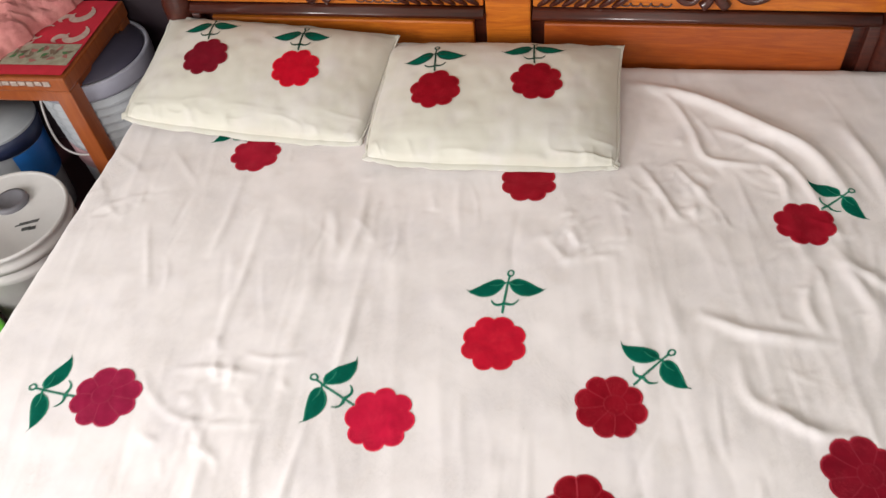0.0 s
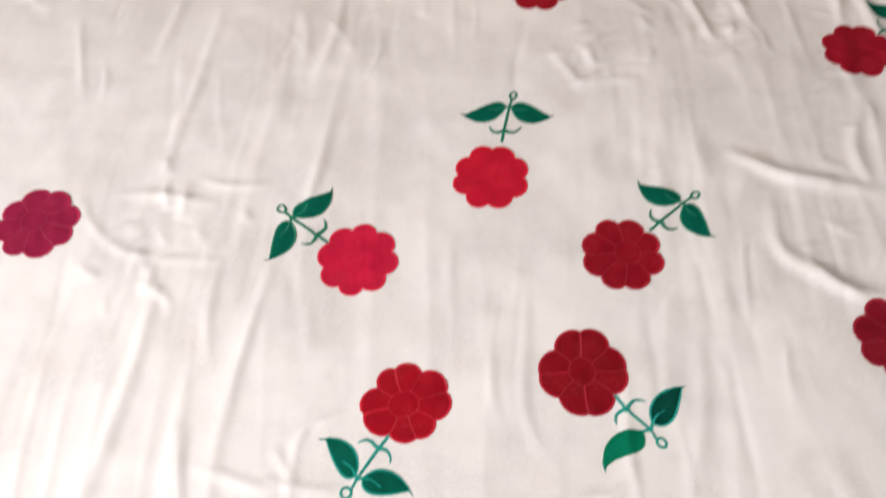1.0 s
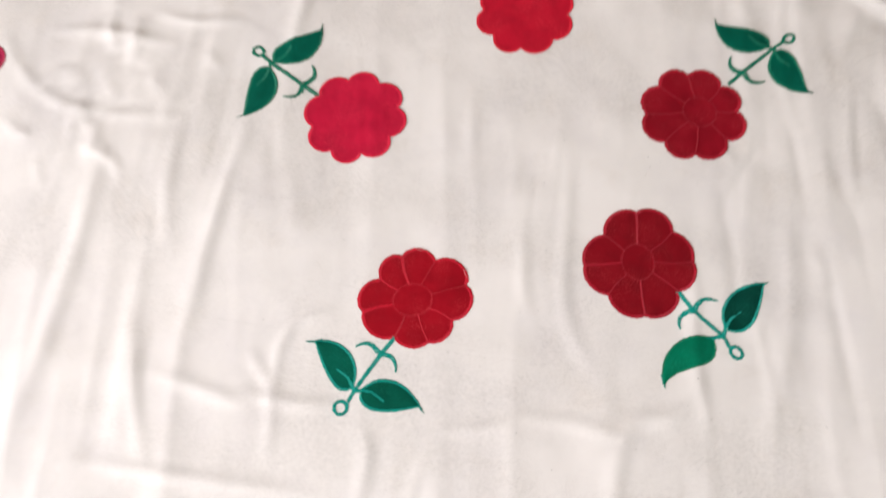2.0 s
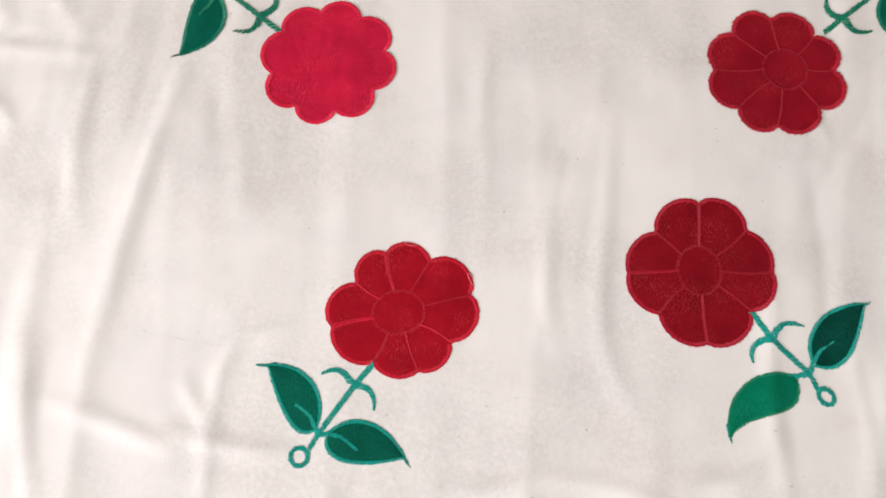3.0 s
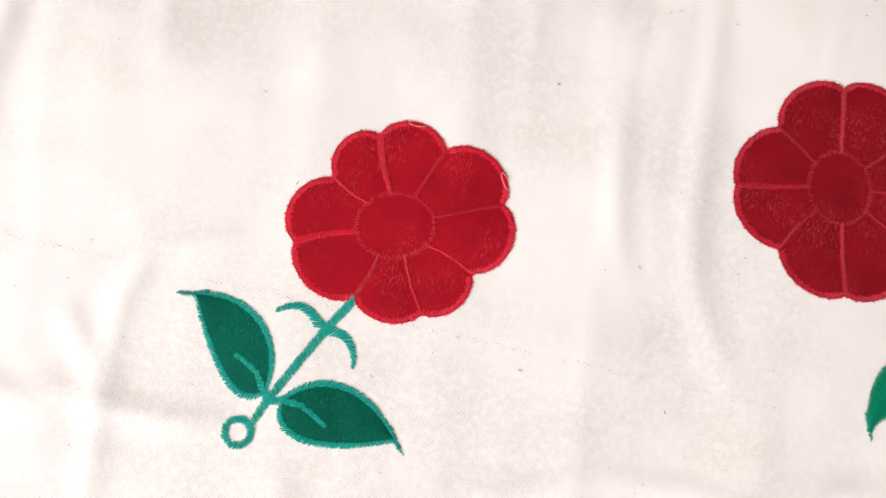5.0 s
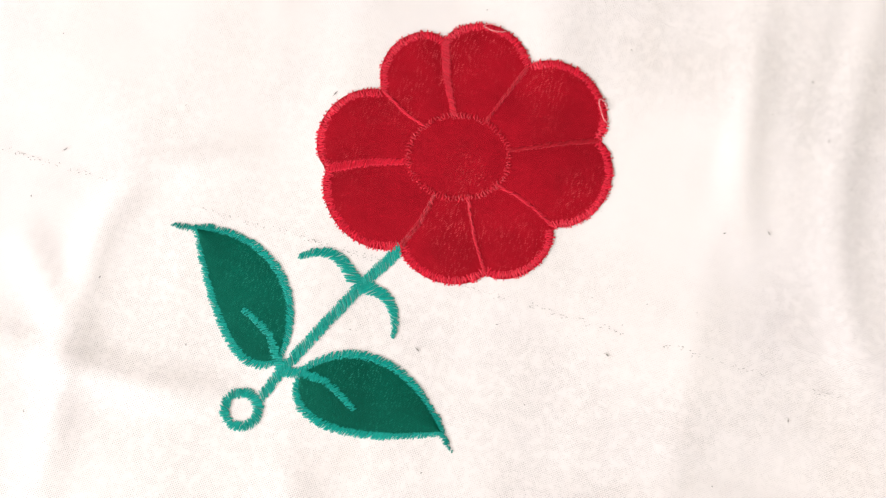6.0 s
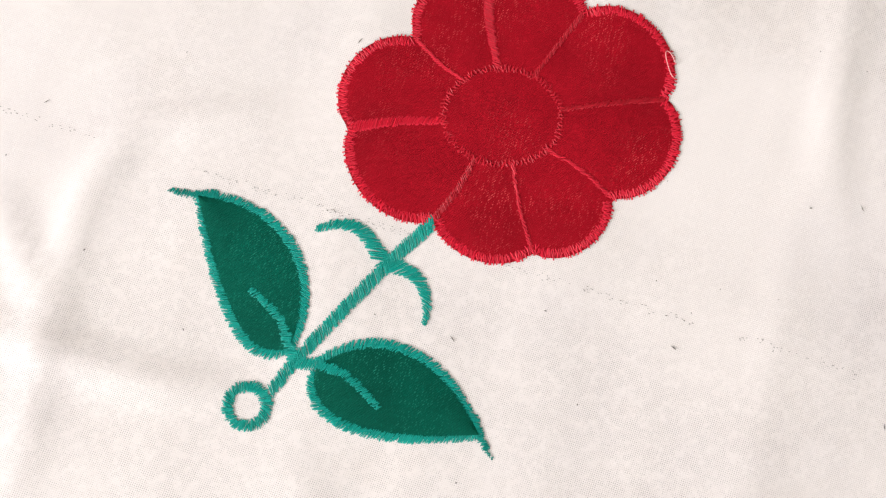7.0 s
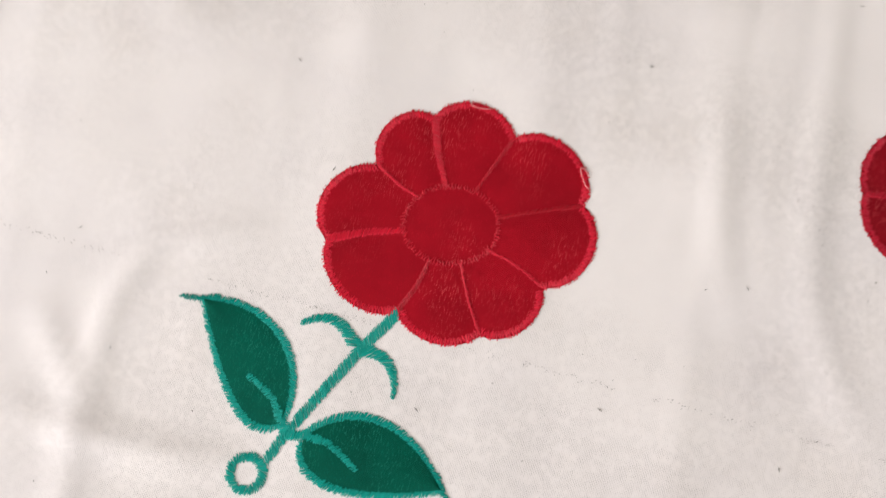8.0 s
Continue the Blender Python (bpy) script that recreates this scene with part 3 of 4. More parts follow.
# Three cuttings of the motif, in mm from the flower's middle, +y towards the stem.
# petals: angle and radius of the notch before each, then its outer radius;
# ring: middle, two radii and tilt of the heart seam; seams: half width and brightness of each petal seam;
# leaves: upper and lower edge as cubic curves, tip of the last thread, end of the vein.
CALM = {
    "petals": ((-132.6, 58.4, 65.0), (-84.3, 48.7, 60.0), (-40.1, 52.4, 58.5), (1.9, 45.2, 63.0), (46.4, 59.2, 62.5), (95.0, 48.5, 56.0), (139.4, 51.6, 57.0), (181.1, 48.0, 63.5)),
    "ring": (1.9, 2.3, 22.0, 18.2, 39.0),
    "seams": ((0.8, 0.25), (0.7, 0.3), (1.7, 0.8), (0.55, 1.1), (1.6, 1.2), (1.0, 0.35), (0.5, 0.9), (0.6, 0.9)),
    "leaves": (
        ((5, 116), (12, 82), (46, 77), (65.5, 97.5), (5, 117), (12, 139), (42, 118.5), (75, 103), (29, 110)),
        ((-7, 114), (-11, 86), (-40, 78), (-66, 95.5), (-8, 117), (-17, 140), (-49, 118), (-75, 99), (-33, 111.5)),
    ),
    "stem": ((-4.2, 49), (-1.9, 71), (-0.6, 100), (0, 118.7), (-0.6, 132)),
    "tendrils": (71.5, 0.0),
    "loop": (2.2, 141.2, 6.9, 6.9),
}
BROAD = {
    "petals": ((-135.1, 59.4, 64.0), (-86.9, 49.6, 61.5), (-43.0, 61.2, 62.5), (-0.7, 51.9, 62.5), (45.8, 59.3, 63.0), (95.2, 50.2, 60.5), (136.0, 57.5, 60.5), (178.5, 52.7, 66.0)),
    "ring": (1.2, -2.6, 17.7, 20.7, -41.0),
    "seams": ((1.2, 0.7), (0.9, 0.45), (1.3, 0.9), (0.7, 0.45), (1.2, 0.8), (0.6, 0.8), (1.0, 0.5), (0.8, 0.6)),
    "leaves": (
        ((10.8, 107.5), (20, 84), (57, 70), (83.5, 104), (10.8, 110.5), (30, 145), (52, 99), (86, 108), None),
        ((-10, 111.5), (-16, 91), (-46, 80), (-76, 109), (-10, 114), (-22, 142), (-50, 126), (-81, 112), (-35, 112)),
    ),
    "stem": ((-4, 50), (0.6, 75), (0.2, 100), (0, 115), (4.5, 128)),
    "tendrils": (75.0, -4.4),
    "loop": (3.6, 136.0, 5.6, 7.0),
}
EVEN = {
    "petals": None,
    "ring": (3.9, 8.2, 20.0, 19.0, 0.0),
    "seams": ((0.7, 0.5),) * 8,
    "leaves": (
        ((6, 123), (14, 94), (45, 89), (70, 107.5), (6, 125), (17, 147), (44, 119), (77, 111.5), (32, 119.5)),
        ((-6, 123), (-14, 94), (-45, 89), (-70, 107.5), (-6, 125), (-17, 147), (-44, 119), (-77, 111.5), (-32, 119.5)),
    ),
    "stem": ((-1.5, 61), (-1.0, 80), (0.2, 105), (1.5, 127), (3.2, 143)),
    "tendrils": (81.0, 0.0),
    "loop": (4.6, 149.8, 5.5, 7.3),
}


def petal_edge(theta, petals):
    """Radius in mm of the flower's outline at an angle in degrees."""
    first = petals[0]
    for (a0, r0, ro), (a1, r1, _) in zip(petals, petals[1:] + ((first[0] + 360, *first[1:]),)):
        t = (theta - first[0]) % 360 + first[0]
        if a0 <= t < a1:
            s = (t - a0) / (a1 - a0)
            base = r0 * (1 - s) + r1 * s
            r = base + (ro - (r0 + r1) / 2) * math.sin(math.pi * s) ** 0.62
            break
    return r


def bezier(p, n):
    t = np.linspace(0, 1, n)[:, None]
    p = np.array(p, float)
    return (1 - t) ** 3 * p[0] + 3 * (1 - t) ** 2 * t * p[1] + 3 * (1 - t) * t * t * p[2] + t**3 * p[3]


def resample(path, step):
    path = np.asarray(path, float)
    d = np.r_[0, np.cumsum(np.hypot(*np.diff(path, axis=0).T))]
    n = max(3, int(d[-1] / step))
    s = np.linspace(0, d[-1], n)
    p = np.stack([np.interp(s, d, path[:, 0]), np.interp(s, d, path[:, 1])], 1)
    t = np.gradient(p, axis=0)
    t /= np.maximum(np.hypot(t[:, 0], t[:, 1]), 1e-9)[:, None]
    return p, t, s / d[-1]


def motif(parent, x, y, turn, dye, height, seed, fine=1.0, heart=(0.0, 0.0, 1.0, 1.0), thread=(8, 120, 94), seam=0.0, leaf_set=(1.0, 0.0, 0.0), design=EVEN, leaf_dyes=((0, 92, 75), (0, 92, 75))):
    """One applique: a red flower, two green leaves, stem, tendrils and end loop, stitched on the cloth."""
    rnd = np.random.RandomState(seed)
    sewn = design is not EVEN
    low = 0.5 if sewn else 1.0  # pressed flat where freshly sewn
    c, s = math.cos(radians(turn)), math.sin(radians(turn))

    def to(q, flower=False):
        q = np.asarray(q, float)
        if flower:  # the patch was laid on by hand: its own middle and size
            q = q * heart[2:] + heart[:2]
        else:  # and so were the leaves: spread, longer stem, tilt
            wide, longer, tilt = leaf_set
            q = np.stack([q[:, 0] * wide, q[:, 1] + longer * np.clip((q[:, 1] - 60) / 50, 0, 1.2) + tilt * q[:, 0] / 75], 1)
        q = q / 1000
        return np.stack([x + c * q[:, 0] - s * q[:, 1], y + s * q[:, 0] + c * q[:, 1]], 1)

    petals = design["petals"]
    if petals is None:  # a plainer cutting with even petals
        petals = tuple((-131 + 45 * k + rnd.uniform(-2.5, 2.5), rnd.uniform(50, 53), rnd.uniform(61.5, 64)) for k in range(8))
    hx, hy, ha, hb, tilt = design["ring"]
    hc, hs = math.cos(radians(tilt)), math.sin(radians(tilt))

    def round_heart(x1, y1):
        """How far out a place lies, 1 on the ring."""
        u, v = hc * (x1 - hx) + hs * (y1 - hy), -hs * (x1 - hx) + hc * (y1 - hy)
        return np.hypot(u / ha, v / hb)

    red = srgb(*dye)
    light = lambda k, w: tuple(min(1.0, v * k + w * e) for v, e in zip(red[:3], (1.0, 0.03, 0.14))) + (1.0,)
    teal = srgb(*thread)
    fringe = lambda n, a: rnd.uniform(-a, a, (n, 1))

    # the red patch, slightly padded between its seams
    angles = np.linspace(-180, 180, 145)[:-1]
    edge = np.array([petal_edge(a, petals) for a in angles])
    rings = np.linspace(0, 1, 15)
    seams = np.array([p[0] for p in petals])
    gap = np.min(np.abs((angles[:, None] - seams[None, :] + 180) % 360 - 180), 1)
    verts, faces = [], []
    for r in rings[1:]:
        q = np.stack([np.cos(np.radians(angles)) * edge * r, np.sin(np.radians(angles)) * edge * r], 1)
        w = to(q, True)
        off = 20 * round_heart(q[:, 0], q[:, 1])
        pad = np.minimum(1, np.minimum(gap * np.maximum(r, 0.2) / 9, np.abs(off - 20) / 7))
        pad = np.where(off < 20, np.minimum(1, (20 - off) / 7), pad) * np.minimum(1, (1 - r) * 6 + 0.15)
        verts.append(np.c_[w, height(w[:, 0], w[:, 1]) + 0.0006 * low + 0.00035 * seam * pad])
    w = to(np.zeros((1, 2)), True)
    verts.append(np.c_[w, height(w[:, 0], w[:, 1]) + 0.0006 * low + 0.00035 * seam])
    verts = np.concatenate(verts)
    n = len(angles)
    for k in range(len(rings) - 2):
        for i in range(n):
            j = (i + 1) % n
            faces.append((k * n + i, (k + 1) * n + i, (k + 1) * n + j, k * n + j))
    faces += [(len(verts) - 1, i, (i + 1) % n) for i in range(n)]
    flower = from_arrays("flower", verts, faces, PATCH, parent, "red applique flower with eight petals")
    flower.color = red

    # satin edging, petal seams and the ring round the heart
    loop = np.stack([np.cos(np.radians(angles)) * edge, np.sin(np.radians(angles)) * edge], 1)
    p, t, _ = resample(np.r_[loop, loop[:1]], 0.36 / fine)
    out = np.stack([t[:, 1], -t[:, 0]], 1)
    k = len(p)
    swing = 0.9 * np.sin(np.arange(k) * 2.4)[:, None]
    stitches("edge_stitching", to(p + out * ((-0.3 if sewn else 0.5 + 0.5 * seam) + fringe(k, 0.4 + 0.9 * seam)) + t * swing * (0.4 + 0.6 * seam), True), to(p - out * (3.0 + fringe(k, 0.9)), True), 0.0008 * low, 0.0005 / fine, height, light(1.25 + 0.2 * seam, 0.12 * seam), flower, rnd)
    for (a, r, _), (wide, bright) in zip(petals, design["seams"]) if seam > 0 else ():
        notch = np.array((r * math.cos(radians(a)), r * math.sin(radians(a))))
        inner = np.array((hx, hy)) + (notch - (hx, hy)) / round_heart(*notch)
        across = np.array((-(notch - inner)[1], (notch - inner)[0])) / np.linalg.norm(notch - inner)
        line = [inner, (inner + notch) / 2 + across * rnd.uniform(-1.6, 1.6), notch]
        p, t, _ = resample(smooth_path([(*q, 0) for q in line], 6)[:, :2], 0.4 / fine)
        nrm, k = np.stack([-t[:, 1], t[:, 0]], 1), len(p)
        w = wide * (0.75 + 0.5 * np.linspace(0, 1, k))[:, None]
        stitches("petal_seam", to(p + nrm * (w + fringe(k, 0.45)) + t * 0.8, True), to(p - nrm * (w + fringe(k, 0.45)) - t * 0.8, True), 0.00036 if sewn else 0.0007, 0.00048 / fine, height, light(1.0 + 0.42 * seam * bright, 0.09 * seam * bright), flower, rnd)
    turns = np.linspace(0, 2 * math.pi, 61)
    ring = np.stack([hx + hc * ha * np.cos(turns) - hs * hb * np.sin(turns), hy + hs * ha * np.cos(turns) + hc * hb * np.sin(turns)], 1)
    p, t, _ = resample(ring, 0.7 / fine)
    nrm, k = np.stack([-t[:, 1], t[:, 0]], 1), len(p)
    zig = np.where(np.arange(k) % 2, 1.0, -1.0)[:, None] * rnd.uniform(0.2, 1.3, (k, 1))
    if seam > 0:
        stitches("heart_seam", to(p + nrm * (1.0 + fringe(k, 0.8)) + t * zig, True), to(p - nrm * (1.0 + fringe(k, 0.8)), True), 0.0004 if sewn else 0.0009, 0.0005 / fine, height, light(1.0 + 0.3 * seam, 0.04 * seam), flower, rnd)

    def satin(name, path, width, parent_ob, colour=teal, slant=0.3, lift=0.0007):
        p, t, u = resample(path, 0.27 / fine)
        nrm, k = np.stack([-t[:, 1], t[:, 0]], 1), len(p)
        w = np.array([width(a) for a in u])[:, None] / 2
        return stitches(name, to(p + nrm * (w + fringe(k, 0.8)) + t * slant * w), to(p - nrm * (w + fringe(k, 0.8)) - t * slant * w), lift * low, 0.0004 / fine, height, colour, parent_ob, rnd)

    root = design["stem"][3]
    for side, spec, leaf_dye in zip((1, -1), design["leaves"], leaf_dyes):
        wig = rnd.uniform(-1.5, 1.5, 2) * (0 if sewn else 1)
        u0, u1, u2, u3, l0, l1, l2, end, vein = spec
        upper = bezier([u0, (u1[0] + wig[0], u1[1]), u2, u3], 25)
        lower = bezier([l0, (l1[0] + wig[1], l1[1]), l2, u3], 25)
        if sewn:  # the edging covers the rim
            upper, lower = upper + (lower - upper) * 0.05, lower + (upper - lower) * 0.05
        v, f, m = [], [], 9
        for i in range(m):
            q = to(upper + (lower - upper) * i / (m - 1))
            v.append(np.c_[q, height(q[:, 0], q[:, 1]) + 0.0007 * low + 0.0006 * math.sin(math.pi * i / (m - 1))])
        for i in range(m - 1):
            for j in range(24):
                quad = (i * 25 + j, i * 25 + j + 1, (i + 1) * 25 + j + 1, (i + 1) * 25 + j)
                f.append(quad if side < 0 else quad[::-1])
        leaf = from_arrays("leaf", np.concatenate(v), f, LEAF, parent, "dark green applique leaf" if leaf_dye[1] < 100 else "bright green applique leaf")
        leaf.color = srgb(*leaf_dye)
        for line in (upper, lower):
            satin("leaf_edging", line, lambda a: (3.6 if vein else 2.4) * (1 - 0.4 * a), leaf, teal if vein else srgb(*(min(255, c * 1.12) for c in leaf_dye)), 0.5)
        if vein:
            a, b = np.array(u0), np.array(vein)
            mid = (a + b) / 2 - (0, 2.6)
            satin("leaf_vein", smooth_path([(*a, 0), (*((a + mid) / 2 - (0, 0.7)), 0), (*mid, 0), (*b, 0)], 8)[:, :2], lambda a: 3.2 * (1 - 0.5 * a), leaf, teal, 0.3, 0.0017)
        satin("leaf_tip", np.array([upper[-3], u3, end]), lambda a: (3.9 if sewn else 2.4) * (1 - a) + 0.5, leaf, tuple((0.8 if sewn else 0.55) * v for v in teal[:3]) + (1.0,))
        satin("leaf_stalk", np.array([root, (np.array(root) * 0.4 + np.array(u0) * 0.6), np.array(u0) * 0.9 + np.array(u2) * 0.1]), lambda a: 3.8, leaf, teal)
    stem = satin("stem", smooth_path([(*q, 0) for q in design["stem"]], 6)[:, :2], lambda a: 4.2 - 0.8 * a * a, parent, teal, 0.6)
    tagged(stem, "teal satin-stitched stem")
    base_y, lean = design["tendrils"]
    for side in (1, -1):
        pts = smooth_path([(0, base_y, 0), *((side * u, base_y + v + lean * side * u / 26, 0) for u, v in ((8, -2.6), (15, -2.8), (21.5, 1.0), (26, 7.5)))], 8)[:, :2]
        satin("tendril", pts, lambda a: 5.0 * (1 - a) ** 0.6 + 0.6, stem, teal, 0.8)
    ang = np.linspace(-2.0, 4.3, 30)
    lx, ly, la, lb = design["loop"]
    satin("end_loop", np.stack([lx + la * np.cos(ang), ly + lb * np.sin(ang)], 1), lambda a: 3.6 - 0.5 * math.sin(math.pi * a), stem)
    return flower


def on_sheet(x, y):
    """Height of the finished sheet, straight between its mesh points."""
    u, v = (np.asarray(x) - GX[0]) / ST, (np.asarray(y) - GY[0]) / ST
    i, j = np.clip(u.astype(int), 0, len(GX) - 2), np.clip(v.astype(int), 0, len(GY) - 2)
    u, v = u - i, v - j
    z = SHEET_Z
    return (z[j, i] * (1 - u) + z[j, i + 1] * u) * (1 - v) + (z[j + 1, i] * (1 - u) + z[j + 1, i + 1] * u) * v


GREEN = ((0, 92, 75), (0, 92, 75))
MOTIFS = (  # x, y, turn, dye, stitch fineness, middle and size of the patch, seam contrast, setting of the leaves, cutting, leaf dyes
    (0.0054, -0.0631, -0.8, (198, 24, 50), 0.55, (-9.4, -7.5, 0.97, 0.99), 0.0, (1.02, 8.0, 7.0), EVEN, GREEN),
    (-0.1807, -0.2491, 64.1, (204, 28, 64), 0.6, (1.3, 5.8, 1.0, 0.99), 0.0, (1.06, 10.0, -1.0), EVEN, GREEN),
    (0.2101, -0.1863, -39.2, (146, 16, 34), 0.6, (-2.5, 0.7, 0.98, 0.97), 0.5, (0.96, 8.0, 4.0), EVEN, GREEN),
    (-0.0705, -0.4572, -202.6, (163, 14, 32), 1.0, (0.6, 0.4, 0.985, 0.985), 1.0, (1.0, 0.0, 0.0), CALM, ((0, 88, 72), (0, 84, 68))),
    (0.1658, -0.3779, -125.42, (137, 13, 28), 0.9, (0.0, 0.0, 1.0, 1.0), 1.0, (1.0, 0.0, 0.0), BROAD, ((0, 118, 88), (2, 66, 56))),
    (-0.7047, -0.2598, 87.8, (150, 30, 66), 0.5, (5.6, -0.6, 1.03, 1.08), 0.5, (1.10, 3.0, 1.0), EVEN, GREEN),
    (0.5804, 0.2667, -45.5, (156, 20, 40), 0.5, (1.1, 6.4, 0.95, 0.95), 0.0, (0.97, 0.0, 0.0), EVEN, GREEN),
    (0.027, 0.357, 0.0, (156, 20, 38), 0.5, (0.0, -2.0, 0.98, 0.98), 0.0, (1.0, 0.0, 0.0), EVEN, GREEN),
    (-0.629, 0.416, 39.0, (166, 24, 48), 0.5, (0.0, 0.0, 0.98, 0.98), 0.0, (1.0, 0.0, 0.0), EVEN, GREEN),
    (0.598, -0.262, -80.0, (134, 18, 38), 0.5, (0.0, 0.0, 1.0, 1.0), 0.4, (1.0, 0.0, 0.0), EVEN, GREEN),
)
for seed, (x, y, turn, dye, fine, heart, seam, leaf_set, design, leaf_dyes) in enumerate(MOTIFS):
    motif(bed_sheet, x, y, turn, dye, on_sheet, 40 + seed, fine, heart, (4, 160, 147) if fine > 0.8 else (8, 124, 98), seam, leaf_set, design, leaf_dyes)


# ---- pillows ----
def pillow(m, wide, deep, puff, seed, flowers, label):
    def bulge(x, y):
        u, v = np.clip(np.abs(2 * np.asarray(x) / wide), 0, 1), np.clip(np.abs(2 * np.asarray(y) / deep), 0, 1)
        e = np.clip((1 - u**3.4) * (1 - v**3.4), 0, 1) ** 0.55
        crease = 0.004 * (vnoise(np.asarray(x) * 16 + seed, np.asarray(y) * 9, seed) - 0.5) + 0.003 * (vnoise(np.asarray(x) * 40, np.asarray(y) * 30, seed + 1) - 0.5)
        front = np.where(np.asarray(y) < 0, 1.0, 0.2)
        fold = 1 - np.abs(2 * vnoise(np.asarray(x) * 11 + 4 * np.asarray(y), np.asarray(y) * 34, seed + 2) - 1)
        crease = crease + 0.007 * fold**3 * np.clip((v - 0.55) * 2.2, 0, 1) * front
        pucker = 1 - np.abs(2 * vnoise(np.asarray(x) * 26 + 9 * np.asarray(y), np.asarray(y) * 12, seed + 5) - 1)
        crease = crease + 0.007 * pucker**3 * np.clip((v - 0.78) * 5, 0, 1) * front 
        return puff * e + crease * np.clip(e * 3 + 0.2, 0, 1)

    nx, ny = 170, 110
    xs = np.sin(np.linspace(-1, 1, nx) * math.pi / 2) * wide / 2
    ys = np.sin(np.linspace(-1, 1, ny) * math.pi / 2) * deep / 2
    gx, gy = np.meshgrid(xs, ys)
    u, v = 2 * gx / wide, 2 * gy / deep
    pull = 1 - 0.012 * (1 - v**2) * np.abs(u) ** 6, 1 + 0.03 * (1 - u**2) * np.abs(v) ** 6
    ear = 1 + np.where(v > 0, 0.016, -0.034) * (np.abs(u) * np.abs(v)) ** 6
    ear = ear + 0.012 * np.maximum(np.abs(u), np.abs(v)) ** 12 * (vnoise(gx * 14 + seed, gy * 14, seed + 8) - 0.5)
    pull = pull[0] * ear, pull[1] * ear
    top = np.stack([gx * pull[0], gy * pull[1], bulge(gx, gy)], -1).reshape(-1, 3)
    low = np.stack([gx * pull[0], gy * pull[1], -0.3 * bulge(gx, gy) - 0.002], -1).reshape(-1, 3)
    idx = (np.arange(ny - 1)[:, None] * nx + np.arange(nx - 1)[None, :]).ravel()
    f = np.stack([idx, idx + 1, idx + nx + 1, idx + nx], 1)
    rim = list(range(nx)) + [nx * k + nx - 1 for k in range(1, ny)] + [nx * (ny - 1) + k for k in range(nx - 2, -1, -1)] + [nx * k for k in range(ny - 2, 0, -1)]
    band = [(a, b, b + nx * ny, a + nx * ny)[::-1] for a, b in zip(rim, rim[1:] + rim[:1])]
    ob = from_arrays("pillow", np.r_[top, low], list(map(tuple, f)) + [tuple(q[::-1] + nx * ny) for q in f] + band, PILLOW_COTTON)
    # flat sewn border that runs round the case
    edge = top[rim]
    outw = edge[:, :2] / np.array((wide / 2, deep / 2))
    outw = np.sign(outw) * np.abs(outw) ** 8
    k = len(rim)
    wav = 0.005 * vnoise(np.arange(k) * 0.16, np.zeros(k), seed)
    rows = []
    for step, thick in ((-0.25, 0.001), (1.0, 0.0015), (1.0, -0.0015), (-0.25, -0.003)):
        q = edge.copy()
        q[:, :2] += outw * (0.0055 + 0.008 * (edge[:, 1:2] < -deep * 0.45)) * step * (0.9 + 0.2 * vnoise(np.arange(k) * 0.21, np.zeros(k), seed + 4))[:, None]
        q[:, 2] += thick + wav * max(step, 0)
        rows.append(q)
    faces = [(a * k + i, a * k + (i + 1) % k, (a + 1) * k + (i + 1) % k, (a + 1) * k + i) for a in range(3) for i in range(k)]
    from_arrays("hem", np.concatenate(rows), faces, PILLOW_COTTON, ob, "flat stitched hem")
    ob.matrix_world = m
    for i, (x, y, turn, dye) in enumerate(flowers):
        motif(ob, x, y, turn, dye, lambda a, b: bulge(a, b) + 0.0006, 70 + seed * 5 + i, 0.5, (0, 0, 0.98, 0.98), (18, 64, 50))
    return tagged(ob, label, "pillow", "pillows on the bed")


pillow(pose(-0.679, 0.655, 0.546, 11.7, 1.9, -4.2), 0.635, 0.345, 0.052, 3,
       ((-0.1396, 0.010, 13, (120, 18, 36)), (0.1082, -0.002, 9, (194, 14, 40))), "plump white pillow with two red applique flowers by the headboard")
pillow(pose(-0.071, 0.592, 0.534, 7.2, 0, 0.2), 0.578, 0.380, 0.055, 6,
       ((-0.1385, -0.012, 8, (146, 12, 30)), (0.0965, 0.020, 7, (144, 12, 30))), "plump white pillow with two dark red applique flowers")


# ---- beside the bed ----
def side_table(x0, x1, y0, y1, top):
    table = tagged(new("side_table"), "brown wooden side table under a red printed cloth", "side table")
    part("tabletop", box(x0, x1, y0, y1, top - 0.045, top, 0.006), WOOD_TABLE, table)
    for a, b in ((x0 + 0.03, y0 + 0.03), (x1 - 0.03, y0 + 0.03), (x0 + 0.03, y1 - 0.03), (x1 - 0.03, y1 - 0.03)):
        part("leg", box(a - 0.026, a + 0.026, b - 0.026, b + 0.026, 0, top - 0.046, 0.005), WOOD_TABLE, table)
    part("apron", box(x0 + 0.06, x1 - 0.06, y0 + 0.012, y0 + 0.03, top - 0.085, top - 0.046, 0.003), WOOD_TABLE, table)
    part("apron", box(x1 - 0.03, x1 - 0.012, y0 + 0.06, y1 - 0.06, top - 0.085, top - 0.046, 0.003), WOOD_TABLE, table)
    for k in range(9):
        a = x1 - 0.045 - 0.024 * k
        part("edge_trim", box(a - 0.020, a, y0 - 0.004, y0 - 0.0005, top - 0.024 + 0.002 * (k % 2), top - 0.009, 0.001), METAL, table, "worn shiny trim")
    return table


TX, TY, TZ = -1.215, 0.615, 0.56
side_table(TX - 0.62, TX, TY, TY + 0.38, TZ)


